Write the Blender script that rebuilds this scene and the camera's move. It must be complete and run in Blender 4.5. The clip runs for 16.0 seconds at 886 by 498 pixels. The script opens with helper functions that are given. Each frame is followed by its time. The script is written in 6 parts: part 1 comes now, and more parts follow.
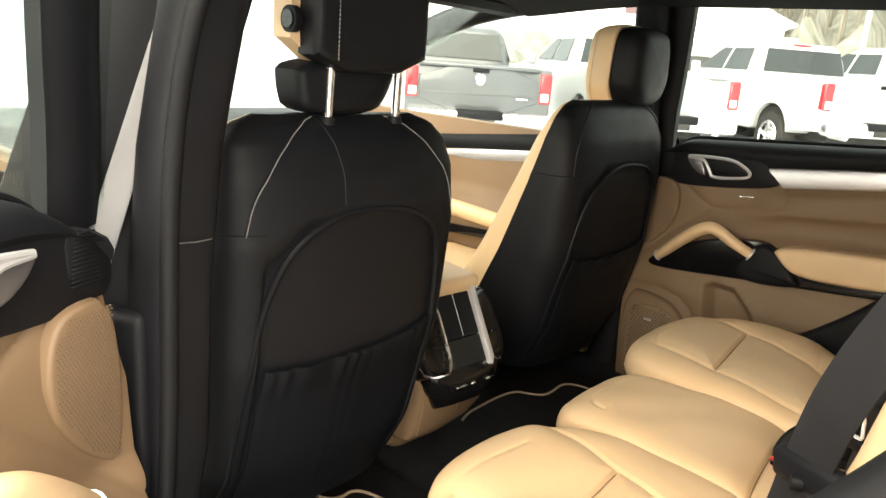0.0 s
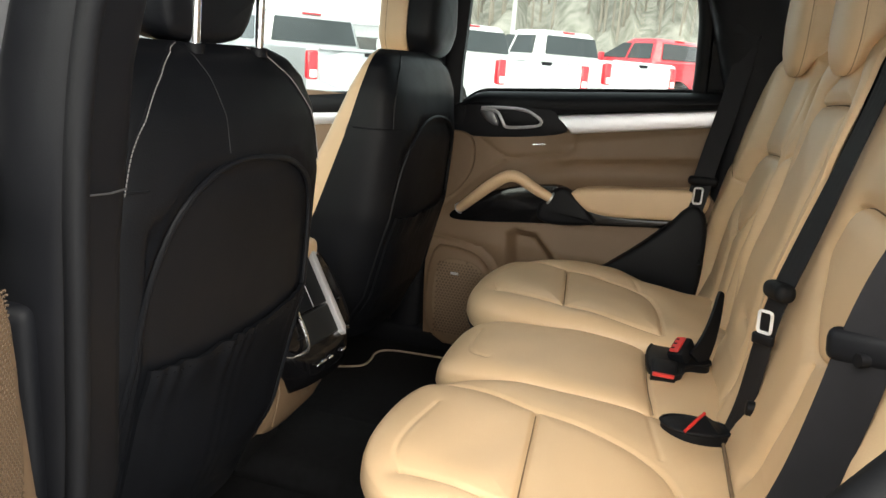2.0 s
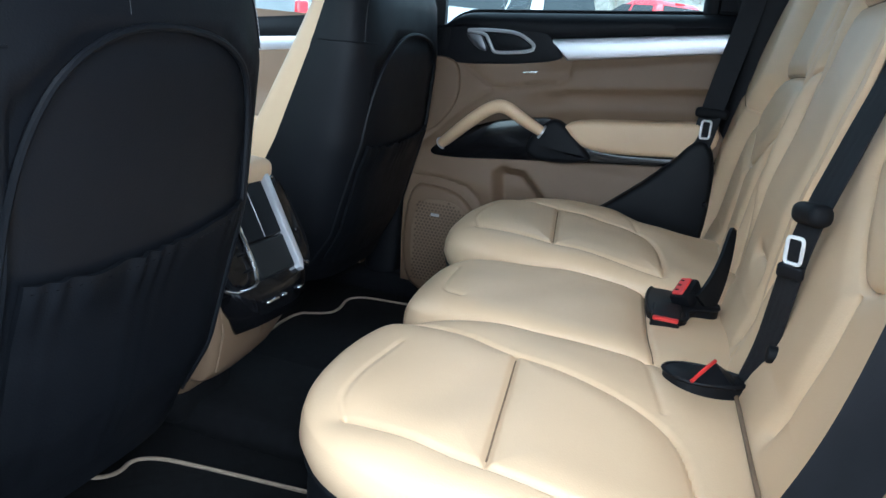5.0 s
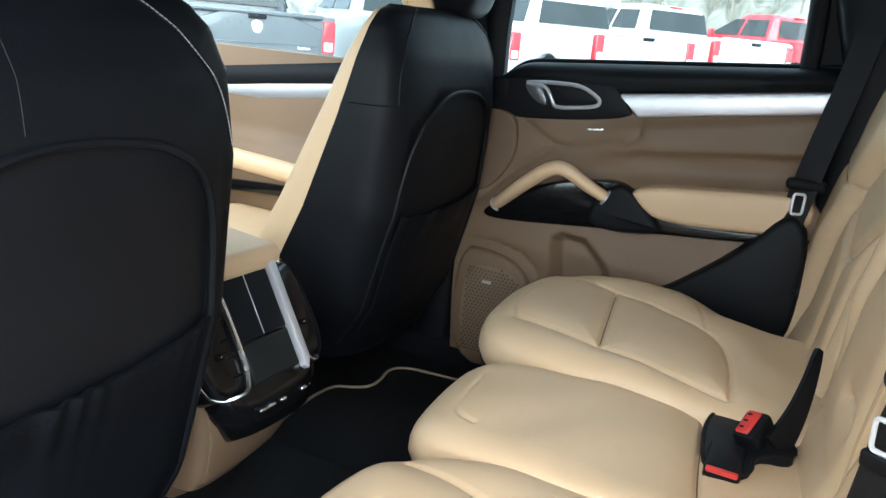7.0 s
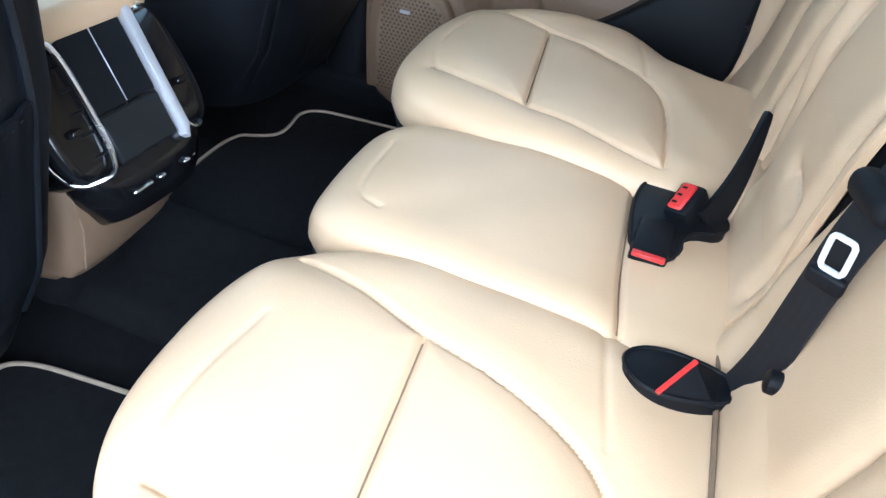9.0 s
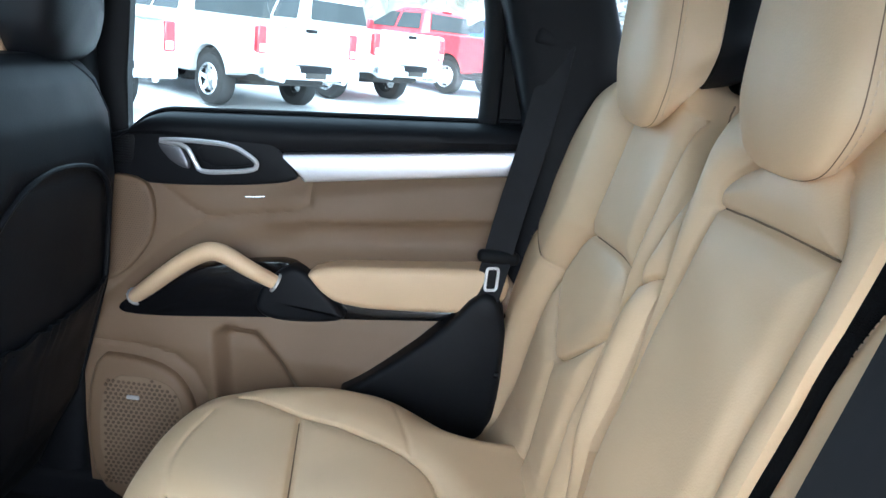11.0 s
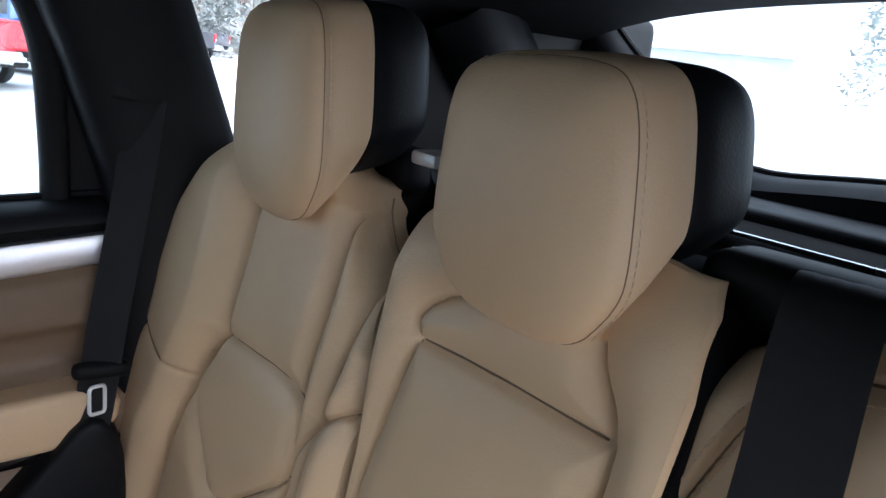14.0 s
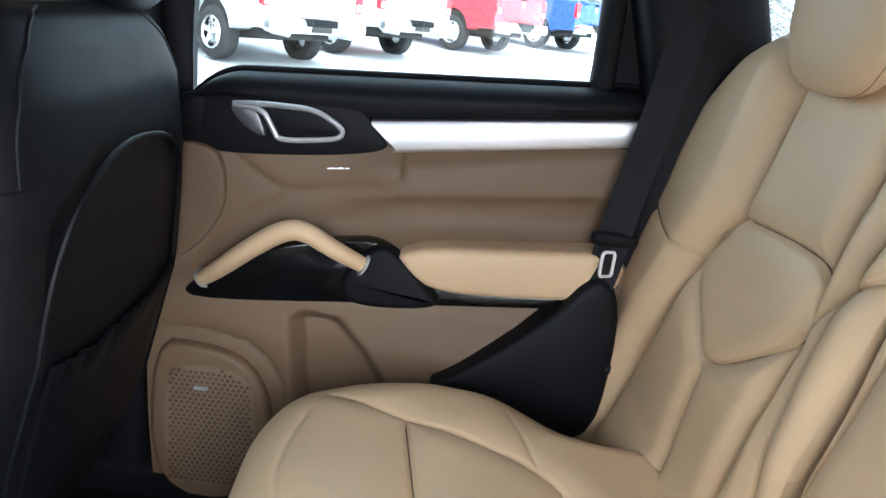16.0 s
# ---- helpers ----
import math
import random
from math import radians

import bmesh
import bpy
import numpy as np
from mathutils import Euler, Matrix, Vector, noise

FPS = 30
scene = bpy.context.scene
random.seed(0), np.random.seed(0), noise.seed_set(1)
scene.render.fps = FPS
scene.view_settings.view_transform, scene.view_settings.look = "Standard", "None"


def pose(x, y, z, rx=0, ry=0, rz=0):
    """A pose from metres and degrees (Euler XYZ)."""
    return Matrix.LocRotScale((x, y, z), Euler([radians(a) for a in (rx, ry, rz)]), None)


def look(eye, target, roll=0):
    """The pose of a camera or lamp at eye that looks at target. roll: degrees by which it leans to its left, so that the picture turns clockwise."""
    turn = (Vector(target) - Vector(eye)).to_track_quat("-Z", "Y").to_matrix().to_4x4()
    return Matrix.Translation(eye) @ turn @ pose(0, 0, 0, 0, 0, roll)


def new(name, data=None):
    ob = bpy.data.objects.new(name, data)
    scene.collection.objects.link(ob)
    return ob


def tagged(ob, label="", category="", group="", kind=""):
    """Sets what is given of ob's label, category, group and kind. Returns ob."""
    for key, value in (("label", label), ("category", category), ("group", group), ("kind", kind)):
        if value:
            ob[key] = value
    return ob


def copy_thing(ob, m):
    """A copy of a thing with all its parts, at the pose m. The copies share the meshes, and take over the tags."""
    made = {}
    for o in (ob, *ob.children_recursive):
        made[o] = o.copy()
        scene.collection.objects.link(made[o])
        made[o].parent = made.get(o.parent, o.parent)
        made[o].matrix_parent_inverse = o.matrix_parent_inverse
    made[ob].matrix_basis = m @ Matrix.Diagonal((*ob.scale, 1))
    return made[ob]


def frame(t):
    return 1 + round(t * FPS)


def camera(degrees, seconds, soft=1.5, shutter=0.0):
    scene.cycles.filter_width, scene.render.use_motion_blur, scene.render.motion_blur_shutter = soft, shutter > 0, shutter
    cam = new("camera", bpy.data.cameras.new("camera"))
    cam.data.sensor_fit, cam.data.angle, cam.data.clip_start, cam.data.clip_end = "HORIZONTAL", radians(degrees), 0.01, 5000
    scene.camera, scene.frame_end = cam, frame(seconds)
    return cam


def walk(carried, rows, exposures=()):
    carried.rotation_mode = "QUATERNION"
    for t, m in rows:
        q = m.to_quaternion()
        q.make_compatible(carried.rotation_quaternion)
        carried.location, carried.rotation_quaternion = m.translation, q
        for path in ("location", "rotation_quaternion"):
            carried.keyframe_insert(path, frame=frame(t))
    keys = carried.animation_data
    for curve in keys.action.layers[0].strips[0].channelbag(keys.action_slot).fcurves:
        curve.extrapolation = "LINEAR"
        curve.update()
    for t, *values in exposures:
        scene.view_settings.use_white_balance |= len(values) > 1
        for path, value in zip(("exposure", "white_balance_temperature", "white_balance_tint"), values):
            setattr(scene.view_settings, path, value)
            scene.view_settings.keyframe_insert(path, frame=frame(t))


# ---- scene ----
cam = camera(61.4, 16.0)
PATH = [
    (0, (-1.174, -0.488, 1.37), (0.256, 0.816, 0.864), 4.4),
    (0.5, (-1.222, -0.383, 1.379), (0.258, 0.861, 0.866), 4.5),
    (1, (-1.226, -0.333, 1.352), (0.327, 0.816, 0.837), 4.5),
    (1.5, (-1.234, -0.265, 1.311), (0.428, 0.723, 0.801), 4.6),
    (2, (-1.24, -0.192, 1.271), (0.601, 0.42, 0.784), 4.4),
    (2.5, (-1.245, -0.156, 1.247), (0.643, 0.288, 0.759), 4.3),
    (3, (-1.262, -0.143, 1.184), (0.624, 0.292, 0.679), 4.7),
    (3.5, (-1.247, -0.164, 1.107), (0.633, 0.28, 0.587), 4.8),
    (4, (-1.234, -0.176, 1.099), (0.639, 0.277, 0.563), 5.2),
    (4.5, (-1.176, -0.176, 1.141), (0.69, 0.288, 0.592), 5.4),
    (5, (-1.078, -0.179, 1.167), (0.749, 0.399, 0.592), 5.7),
    (5.2, (-1.041, -0.181, 1.186), (0.748, 0.492, 0.597), 5.8),
    (5.9, (-0.966, -0.192, 1.217), (0.789, 0.576, 0.644), 5.6),
    (6.6, (-0.89, -0.206, 1.249), (0.845, 0.622, 0.697), 5.3),
    (7.3, (-0.829, -0.207, 1.256), (0.886, 0.614, 0.636), 5.6),
    (7.5, (-0.803, -0.2, 1.249), (0.895, 0.591, 0.547), 6.0),
    (8, (-0.764, -0.195, 1.233), (0.833, 0.486, 0.241), 7.1),
    (8.2, (-0.757, -0.192, 1.245), (0.743, 0.415, 0.069), 7.9),
    (8.7, (-0.725, -0.181, 1.254), (0.744, 0.335, 0.0), 8.3),
    (9.3, (-0.665, -0.159, 1.283), (0.913, 0.232, 0.118), 8.0),
    (9.8, (-0.61, -0.142, 1.31), (1.099, 0.145, 0.311), 7.4),
    (10.3, (-0.563, -0.136, 1.33), (1.252, 0.092, 0.521), 6.9),
    (10.5, (-0.536, -0.139, 1.339), (1.334, 0.078, 0.663), 6.5),
    (11, (-0.527, -0.133, 1.36), (1.403, -0.104, 0.839), 6.5),
    (11.5, (-0.492, -0.138, 1.391), (1.428, -0.396, 0.896), 6.3),
    (12, (-0.466, -0.136, 1.425), (1.39, -0.722, 0.966), 6.5),
    (12.5, (-0.434, -0.13, 1.433), (1.341, -0.94, 0.99), 6.2),
    (13, (-0.403, -0.118, 1.446), (1.322, -1.026, 1.0), 6.1),
    (13.5, (-0.362, -0.089, 1.456), (1.348, -1.02, 1.0), 6.2),
    (14, (-0.322, -0.077, 1.449), (1.316, -1.135, 1.001), 6.1),
    (14.5, (-0.306, -0.06, 1.447), (1.337, -1.105, 0.987), 6.1),
    (15, (-0.337, -0.01, 1.414), (1.394, -0.876, 0.911), 6.2),
    (15.5, (-0.393, 0.023, 1.394), (1.478, -0.403, 0.83), 7.3),
    (16, (-0.399, 0.037, 1.338), (1.5, 0.044, 0.711), 7.2),
]
EXPO = [
    (0.0, 1.88, 7900, 10), (1.5, 1.48, 7500, 10), (2.5, 1.36, 6300, 8), (3.5, 1.24, 5350, 4), (4.0, 1.33, 5250, 3), (5.0, 1.52, 5000, 3), (7.5, 1.92, 5700, 5),
    (8.0, 2.14, 4950, 6), (8.3, 2.22, 4900, 6), (10.5, 2.84, 4800, 6), (11.0, 2.3, 5250, 6), (11.5, 1.77, 5450, 11), (12.0, 1.56, 5550, 16), (13.0, 1.47, 5550, 15),
    (14.5, 1.33, 5600, 14), (15.0, 1.98, 5350, 9), (15.5, 1.52, 5500, 8), (16.0, 2.15, 5700, 9),
]
walk(cam, [(t, look(eye, target, roll)) for t, eye, target, roll in PATH], EXPO)

# ---- world and light ----
world = bpy.data.worlds.new("overcast_sky")
world.use_nodes = True
scene.world = world
wn, wl = world.node_tree.nodes, world.node_tree.links
wn.clear()
w_out = wn.new("ShaderNodeOutputWorld")
w_bg = wn.new("ShaderNodeBackground")
w_mix = wn.new("ShaderNodeMix")
w_mix.data_type = "RGBA"
w_sky = wn.new("ShaderNodeTexSky")
w_sky.sky_type = "NISHITA"
w_sky.sun_disc = False
w_sky.sun_elevation, w_sky.sun_rotation = radians(39), radians(253)
w_mix.inputs[0].default_value = 0.85
w_mix.inputs[7].default_value = (8.6, 9.4, 10.2, 1)
wl.new(w_sky.outputs[0], w_mix.inputs[6])
wl.new(w_mix.outputs[2], w_bg.inputs[0])
w_bg.inputs[1].default_value = 0.105
wl.new(w_bg.outputs[0], w_out.inputs[0])
sun = new("sun", bpy.data.lights.new("sun", "SUN"))
sun.data.energy, sun.data.angle, sun.data.color = 4.6, radians(94), (1.0, 0.945, 0.86)
sun.matrix_world = look((-4.8, -1.4, 4.1), (0, 0, 0))


# ---- materials ----
def mat(name, color, rough=0.5, metal=0.0, vary=0.0, vscale=8.0, color2=None, bump=0.0, bscale=400.0, bkind="noise",
        coat=0.0, spec=0.5, trans=0.0, random_tint=0.0, rough_vary=0.0, stretch=None, bdist=0.001):
    """A procedural surface: base colour with two scales of variation, roughness wear and fine relief."""
    m = bpy.data.materials.new(name)
    m.use_nodes = True
    n, l = m.node_tree.nodes, m.node_tree.links
    b = n["Principled BSDF"]
    b.inputs["Base Color"].default_value = (*color, 1)
    b.inputs["Roughness"].default_value = rough
    b.inputs["Metallic"].default_value = metal
    b.inputs["Coat Weight"].default_value = coat
    b.inputs["Specular IOR Level"].default_value = spec
    b.inputs["Transmission Weight"].default_value = trans
    tc = n.new("ShaderNodeTexCoord")
    vec = tc.outputs["Object"]
    if stretch:
        mp = n.new("ShaderNodeMapping")
        mp.inputs["Scale"].default_value = stretch
        l.new(vec, mp.inputs[0])
        vec = mp.outputs[0]
    if vary > 0 or color2:
        c2 = color2 or tuple(c * (1 - vary) for c in color)
        nz = n.new("ShaderNodeTexNoise")
        nz.inputs["Scale"].default_value, nz.inputs["Detail"].default_value = vscale, 6
        l.new(vec, nz.inputs["Vector"])
        rp = n.new("ShaderNodeValToRGB")
        rp.color_ramp.elements[0].position, rp.color_ramp.elements[1].position = 0.3, 0.7
        rp.color_ramp.elements[0].color, rp.color_ramp.elements[1].color = (*c2, 1), (*color, 1)
        l.new(nz.outputs["Fac"], rp.inputs[0])
        l.new(rp.outputs[0], b.inputs["Base Color"])
    if rough_vary > 0:
        nr = n.new("ShaderNodeTexNoise")
        nr.inputs["Scale"].default_value, nr.inputs["Detail"].default_value = 23.0, 5
        l.new(vec, nr.inputs["Vector"])
        mr = n.new("ShaderNodeMapRange")
        mr.inputs[3].default_value, mr.inputs[4].default_value = max(0.02, rough - rough_vary), min(1, rough + rough_vary)
        l.new(nr.outputs["Fac"], mr.inputs[0])
        l.new(mr.outputs[0], b.inputs["Roughness"])
    if bump > 0:
        if bkind == "voronoi":
            tx = n.new("ShaderNodeTexVoronoi")
            out = tx.outputs["Distance"]
        elif bkind == "wave":
            tx = n.new("ShaderNodeTexWave")
            tx.inputs["Distortion"].default_value = 0.3
            out = tx.outputs["Fac"]
        else:
            tx = n.new("ShaderNodeTexNoise")
            tx.inputs["Detail"].default_value = 4
            out = tx.outputs["Fac"]
        tx.inputs["Scale"].default_value = bscale
        l.new(vec, tx.inputs["Vector"])
        bp = n.new("ShaderNodeBump")
        bp.inputs["Strength"].default_value, bp.inputs["Distance"].default_value = bump, bdist
        l.new(out, bp.inputs["Height"])
        l.new(bp.outputs[0], b.inputs["Normal"])
    return m


BEIGE = mat("beige_leather", (0.67, 0.475, 0.288), 0.48, vary=0.1, vscale=5, bump=0.2, bscale=480, bkind="voronoi", rough_vary=0.07, bdist=0.0006)
# Far darker than the seat leather: the far door's shade is in this colour.
BEIGE_P = mat("shaded_beige_soft_plastic", (0.172, 0.110, 0.064), 0.6, vary=0.08, vscale=7, bump=0.3, bscale=650, bkind="voronoi", rough_vary=0.05, bdist=0.0005)
# Seam thread, its brown deepened to paint the shade inside the creases.
SEAM = mat("shade_brown_seam_thread", (0.20, 0.132, 0.08), 0.8, vary=0.2, vscale=90)
BEIGE_G = mat("beige_grille_cloth", (0.22, 0.15, 0.095), 0.75, vary=0.15, vscale=9, bump=0.2, bscale=420, bkind="voronoi")
BLACK_L = mat("black_leather", (0.0062, 0.0070, 0.0092), 0.50, spec=0.18, vary=0.3, vscale=6, bump=0.2, bscale=420, bkind="voronoi", rough_vary=0.08, bdist=0.0006)
BLACK_P = mat("black_soft_plastic", (0.0056, 0.0062, 0.0082), 0.56, vary=0.25, vscale=9, bump=0.3, bscale=700, rough_vary=0.08, spec=0.18, bdist=0.0004)
BLACK_C = mat("black_carpet", (0.008, 0.0085, 0.010), 0.95, vary=0.5, vscale=60, bump=0.9, bscale=900, spec=0.2, bdist=0.002)
BLACK_F = mat("black_headliner", (0.006, 0.006, 0.007), 0.95, vary=0.3, vscale=40, bump=0.5, bscale=1200, spec=0.15)
RUBBER = mat("black_rubber", (0.005, 0.0055, 0.007), 0.65, spec=0.2, vary=0.3, vscale=14, bump=0.2, bscale=300, rough_vary=0.1)
PIANO = mat("gloss_black_trim", (0.006, 0.006, 0.007), 0.18, vary=0.3, vscale=12, spec=0.3, coat=0.25, rough_vary=0.04)
CHROME = mat("satin_chrome", (0.86, 0.87, 0.89), 0.26, metal=1.0, vary=0.08, vscale=30, rough_vary=0.06)
GREY_T = mat("dark_satin_grey", (0.13, 0.13, 0.14), 0.34, metal=0.5, vary=0.12, vscale=30, rough_vary=0.06)
SATIN = mat("satin_silver_plastic", (0.62, 0.63, 0.66), 0.38, metal=0.55, vary=0.08, vscale=30, rough_vary=0.05)
ALU = mat("brushed_aluminium", (0.72, 0.72, 0.76), 0.44, metal=1.0, vary=0.07, vscale=14, bump=0.12, bscale=300, stretch=(1, 0.04, 1), rough_vary=0.05)
WEB = mat("black_webbing", (0.010, 0.010, 0.0125), 0.65, vary=0.3, vscale=30, spec=0.3, bump=0.35, bscale=900, bkind="wave", bdist=0.0006)
RED_P = mat("red_plastic", (0.62, 0.035, 0.03), 0.4, vary=0.15, vscale=50)
PIPING = mat("beige_piping", (0.32, 0.25, 0.18), 0.75, vary=0.25, vscale=120)
THREAD_S = mat("tan_sewing_thread", (0.70, 0.52, 0.35), 0.8, vary=0.2, vscale=200)
THREAD_G = mat("grey_thread", (0.29, 0.28, 0.275), 0.8, vary=0.2, vscale=200)
THREAD_J = mat("trim_joint_lit_edge", (0.035, 0.035, 0.038), 0.6, vary=0.2, vscale=60)
STEEL = mat("bright_steel", (0.85, 0.86, 0.88), 0.5, metal=0.3, vary=0.06, vscale=40)
PAINT_K = mat("black_car_paint", (0.006, 0.006, 0.008), 0.12, vary=0.3, vscale=6, coat=1.0, rough_vary=0.05)
PAINT_W = mat("white_truck_paint", (0.58, 0.59, 0.60), 0.25, vary=0.05, vscale=1.2, coat=0.6, rough_vary=0.06)
PAINT_S = mat("silver_truck_paint", (0.36, 0.375, 0.39), 0.3, metal=0.3, vary=0.08, vscale=1.2, coat=0.6, rough_vary=0.06)
PAINT_G = mat("grey_truck_paint", (0.10, 0.105, 0.115), 0.3, metal=0.3, vary=0.15, vscale=1.5, coat=0.6, rough_vary=0.08)
PAINT_R = mat("red_truck_paint", (0.52, 0.03, 0.045), 0.28, vary=0.12, vscale=1.5, coat=0.6, rough_vary=0.06)
PAINT_B = mat("blue_truck_paint", (0.03, 0.09, 0.34), 0.28, vary=0.12, vscale=1.5, coat=0.6, rough_vary=0.06)
LAMP_R = mat("red_lamp_lens", (0.55, 0.02, 0.03), 0.2, vary=0.25, vscale=9, coat=0.5)
LAMP_W = mat("clear_lamp_lens", (0.75, 0.72, 0.70), 0.2, vary=0.1, vscale=12, coat=0.5)
DARKGLASS = mat("tinted_window_glass", (0.035, 0.042, 0.045), 0.10, vary=0.3, vscale=1.4, spec=0.4)
TYRE = mat("tyre_rubber", (0.022, 0.022, 0.023), 0.8, vary=0.4, vscale=8, bump=0.4, bscale=60, bdist=0.004)
UNDER = mat("dirty_underbody", (0.03, 0.029, 0.028), 0.85, vary=0.5, vscale=5, bump=0.5, bscale=40, bdist=0.004)


def glass_mat(name, tint, rough=0.0):
    """Thin window glass: clear with a faint mirror gloss by Fresnel."""
    m = bpy.data.materials.new(name)
    m.use_nodes = True
    n, l = m.node_tree.nodes, m.node_tree.links
    n.clear()
    out, mix = n.new("ShaderNodeOutputMaterial"), n.new("ShaderNodeMixShader")
    tr, gl, fr = n.new("ShaderNodeBsdfTransparent"), n.new("ShaderNodeBsdfGlossy"), n.new("ShaderNodeLayerWeight")
    tr.inputs[0].default_value = (*tint, 1)
    gl.inputs["Roughness"].default_value = 0.02
    fr.inputs[0].default_value = 0.5
    pw, sc = n.new("ShaderNodeMath"), n.new("ShaderNodeMath")
    pw.operation, sc.operation = "POWER", "MULTIPLY_ADD"
    pw.inputs[1].default_value, sc.inputs[1].default_value, sc.inputs[2].default_value = 5.0, 0.6, 0.035
    l.new(fr.outputs["Facing"], pw.inputs[0])
    l.new(pw.outputs[0], sc.inputs[0])
    l.new(sc.outputs[0], mix.inputs[0])
    l.new(tr.outputs[0], mix.inputs[1])
    l.new(gl.outputs[0], mix.inputs[2])
    l.new(mix.outputs[0], out.inputs[0])
    return m


GLASS = glass_mat("window_glass", (0.88, 0.93, 0.91))


# ---- mesh helpers ----
def thing(name, label, category, group="", kind="", at=(0, 0, 0)):
    ob = new(name)
    ob.empty_display_size = 0.05
    ob.location = at
    tagged(ob, label, category, group, kind)
    return ob


def part(name, bm, material, parent=None, label="", smooth=True, kind="", category="", group=""):
    """Links a bmesh as ONE mesh object under a thing or part (world coordinates are kept)."""
    bmesh.ops.remove_doubles(bm, verts=bm.verts, dist=1e-5)
    bmesh.ops.recalc_face_normals(bm, faces=bm.faces)
    me = bpy.data.meshes.new(name)
    bm.to_mesh(me)
    bm.free()
    me.materials.append(material)
    if smooth:
        me.polygons.foreach_set("use_smooth", [True] * len(me.polygons))
        me.set_sharp_from_angle(angle=radians(42))
    ob = new(name, me)
    if parent is not None:
        ob.parent = parent
        off, p = Vector((0, 0, 0)), parent
        while p is not None:
            off += p.location
            p = p.parent
        ob.location = -off
    tagged(ob, label, category, group, kind)
    return ob


def join(*bms):
    """One bmesh out of several."""
    first = bms[0]
    for other in bms[1:]:
        me = bpy.data.meshes.new("tmp")
        other.to_mesh(me)
        other.free()
        first.from_mesh(me)
        bpy.data.meshes.remove(me)
    return first


def moved(bm, m):
    bmesh.ops.transform(bm, matrix=m, verts=bm.verts)
    return bm


def from_grid(pts, closed_u=False, closed_v=False):
    """A bmesh from an array of points (nu, nv, 3)."""
    bm = bmesh.new()
    nu, nv = pts.shape[:2]
    vs = [[bm.verts.new(pts[i, j]) for j in range(nv)] for i in range(nu)]
    for i in range(nu if closed_u else nu - 1):
        for j in range(nv if closed_v else nv - 1):
            a, b = vs[i][j], vs[(i + 1) % nu][j]
            c, d = vs[(i + 1) % nu][(j + 1) % nv], vs[i][(j + 1) % nv]
            try:
                bm.faces.new((a, b, c, d))
            except ValueError:
                pass
    return bm


def slab(pts, off):
    """A solid from a grid of points: front as given, back shifted by off, rim closed."""
    pts = np.asarray(pts, float)
    back = pts + np.asarray(off, float)
    nu, nv = pts.shape[:2]
    bm = from_grid(pts)
    f = list(bm.verts)
    bb = [bm.verts.new(p) for p in back.reshape(-1, 3)]
    idx = lambda i, j: i * nv + j  # noqa: E731
    for i in range(nu - 1):
        for j in range(nv - 1):
            bm.faces.new((bb[idx(i, j)], bb[idx(i, j + 1)], bb[idx(i + 1, j + 1)], bb[idx(i + 1, j)]))
    rim = [(i, 0) for i in range(nu)] + [(nu - 1, j) for j in range(1, nv)] + [(i, nv - 1) for i in range(nu - 2, -1, -1)] + [(0, j) for j in range(nv - 2, 0, -1)]
    for (a, b) in zip(rim, rim[1:] + rim[:1]):
        bm.faces.new((f[idx(*a)], f[idx(*b)], bb[idx(*b)], bb[idx(*a)]))
    return bm


def rbox(c, s, r=0.01, seg=3, m=None):
    """A box with rounded edges: centre, full sizes, radius."""
    bm = bmesh.new()
    bmesh.ops.create_cube(bm, size=1.0)
    bmesh.ops.scale(bm, vec=s, verts=bm.verts)
    r = min(r, 0.49 * min(s))
    if r > 0:
        bmesh.ops.bevel(bm, geom=list(bm.edges), offset=r, segments=seg, profile=0.5, affect="EDGES")
    if m is not None:
        bmesh.ops.transform(bm, matrix=m, verts=bm.verts)
    bmesh.ops.translate(bm, vec=c, verts=bm.verts)
    return bm


def smooth_poly(pts, rounds=2, keep=0.25):
    """Chaikin rounding of a closed outline."""
    p = [np.array(q, float) for q in pts]
    for _ in range(rounds):
        out = []
        for a, b in zip(p, p[1:] + p[:1]):
            out += [a * (1 - keep) + b * keep, a * keep + b * (1 - keep)]
        p = out
    return p


def smooth_line(pts, rounds=3):
    """Chaikin rounding of an open line, ends kept."""
    p = [np.array(q, float) for q in pts]
    for _ in range(rounds):
        out = [p[0]]
        for a, b in zip(p, p[1:]):
            out += [a * 0.75 + b * 0.25, a * 0.25 + b * 0.75]
        p = out + [p[-1]]
    return p


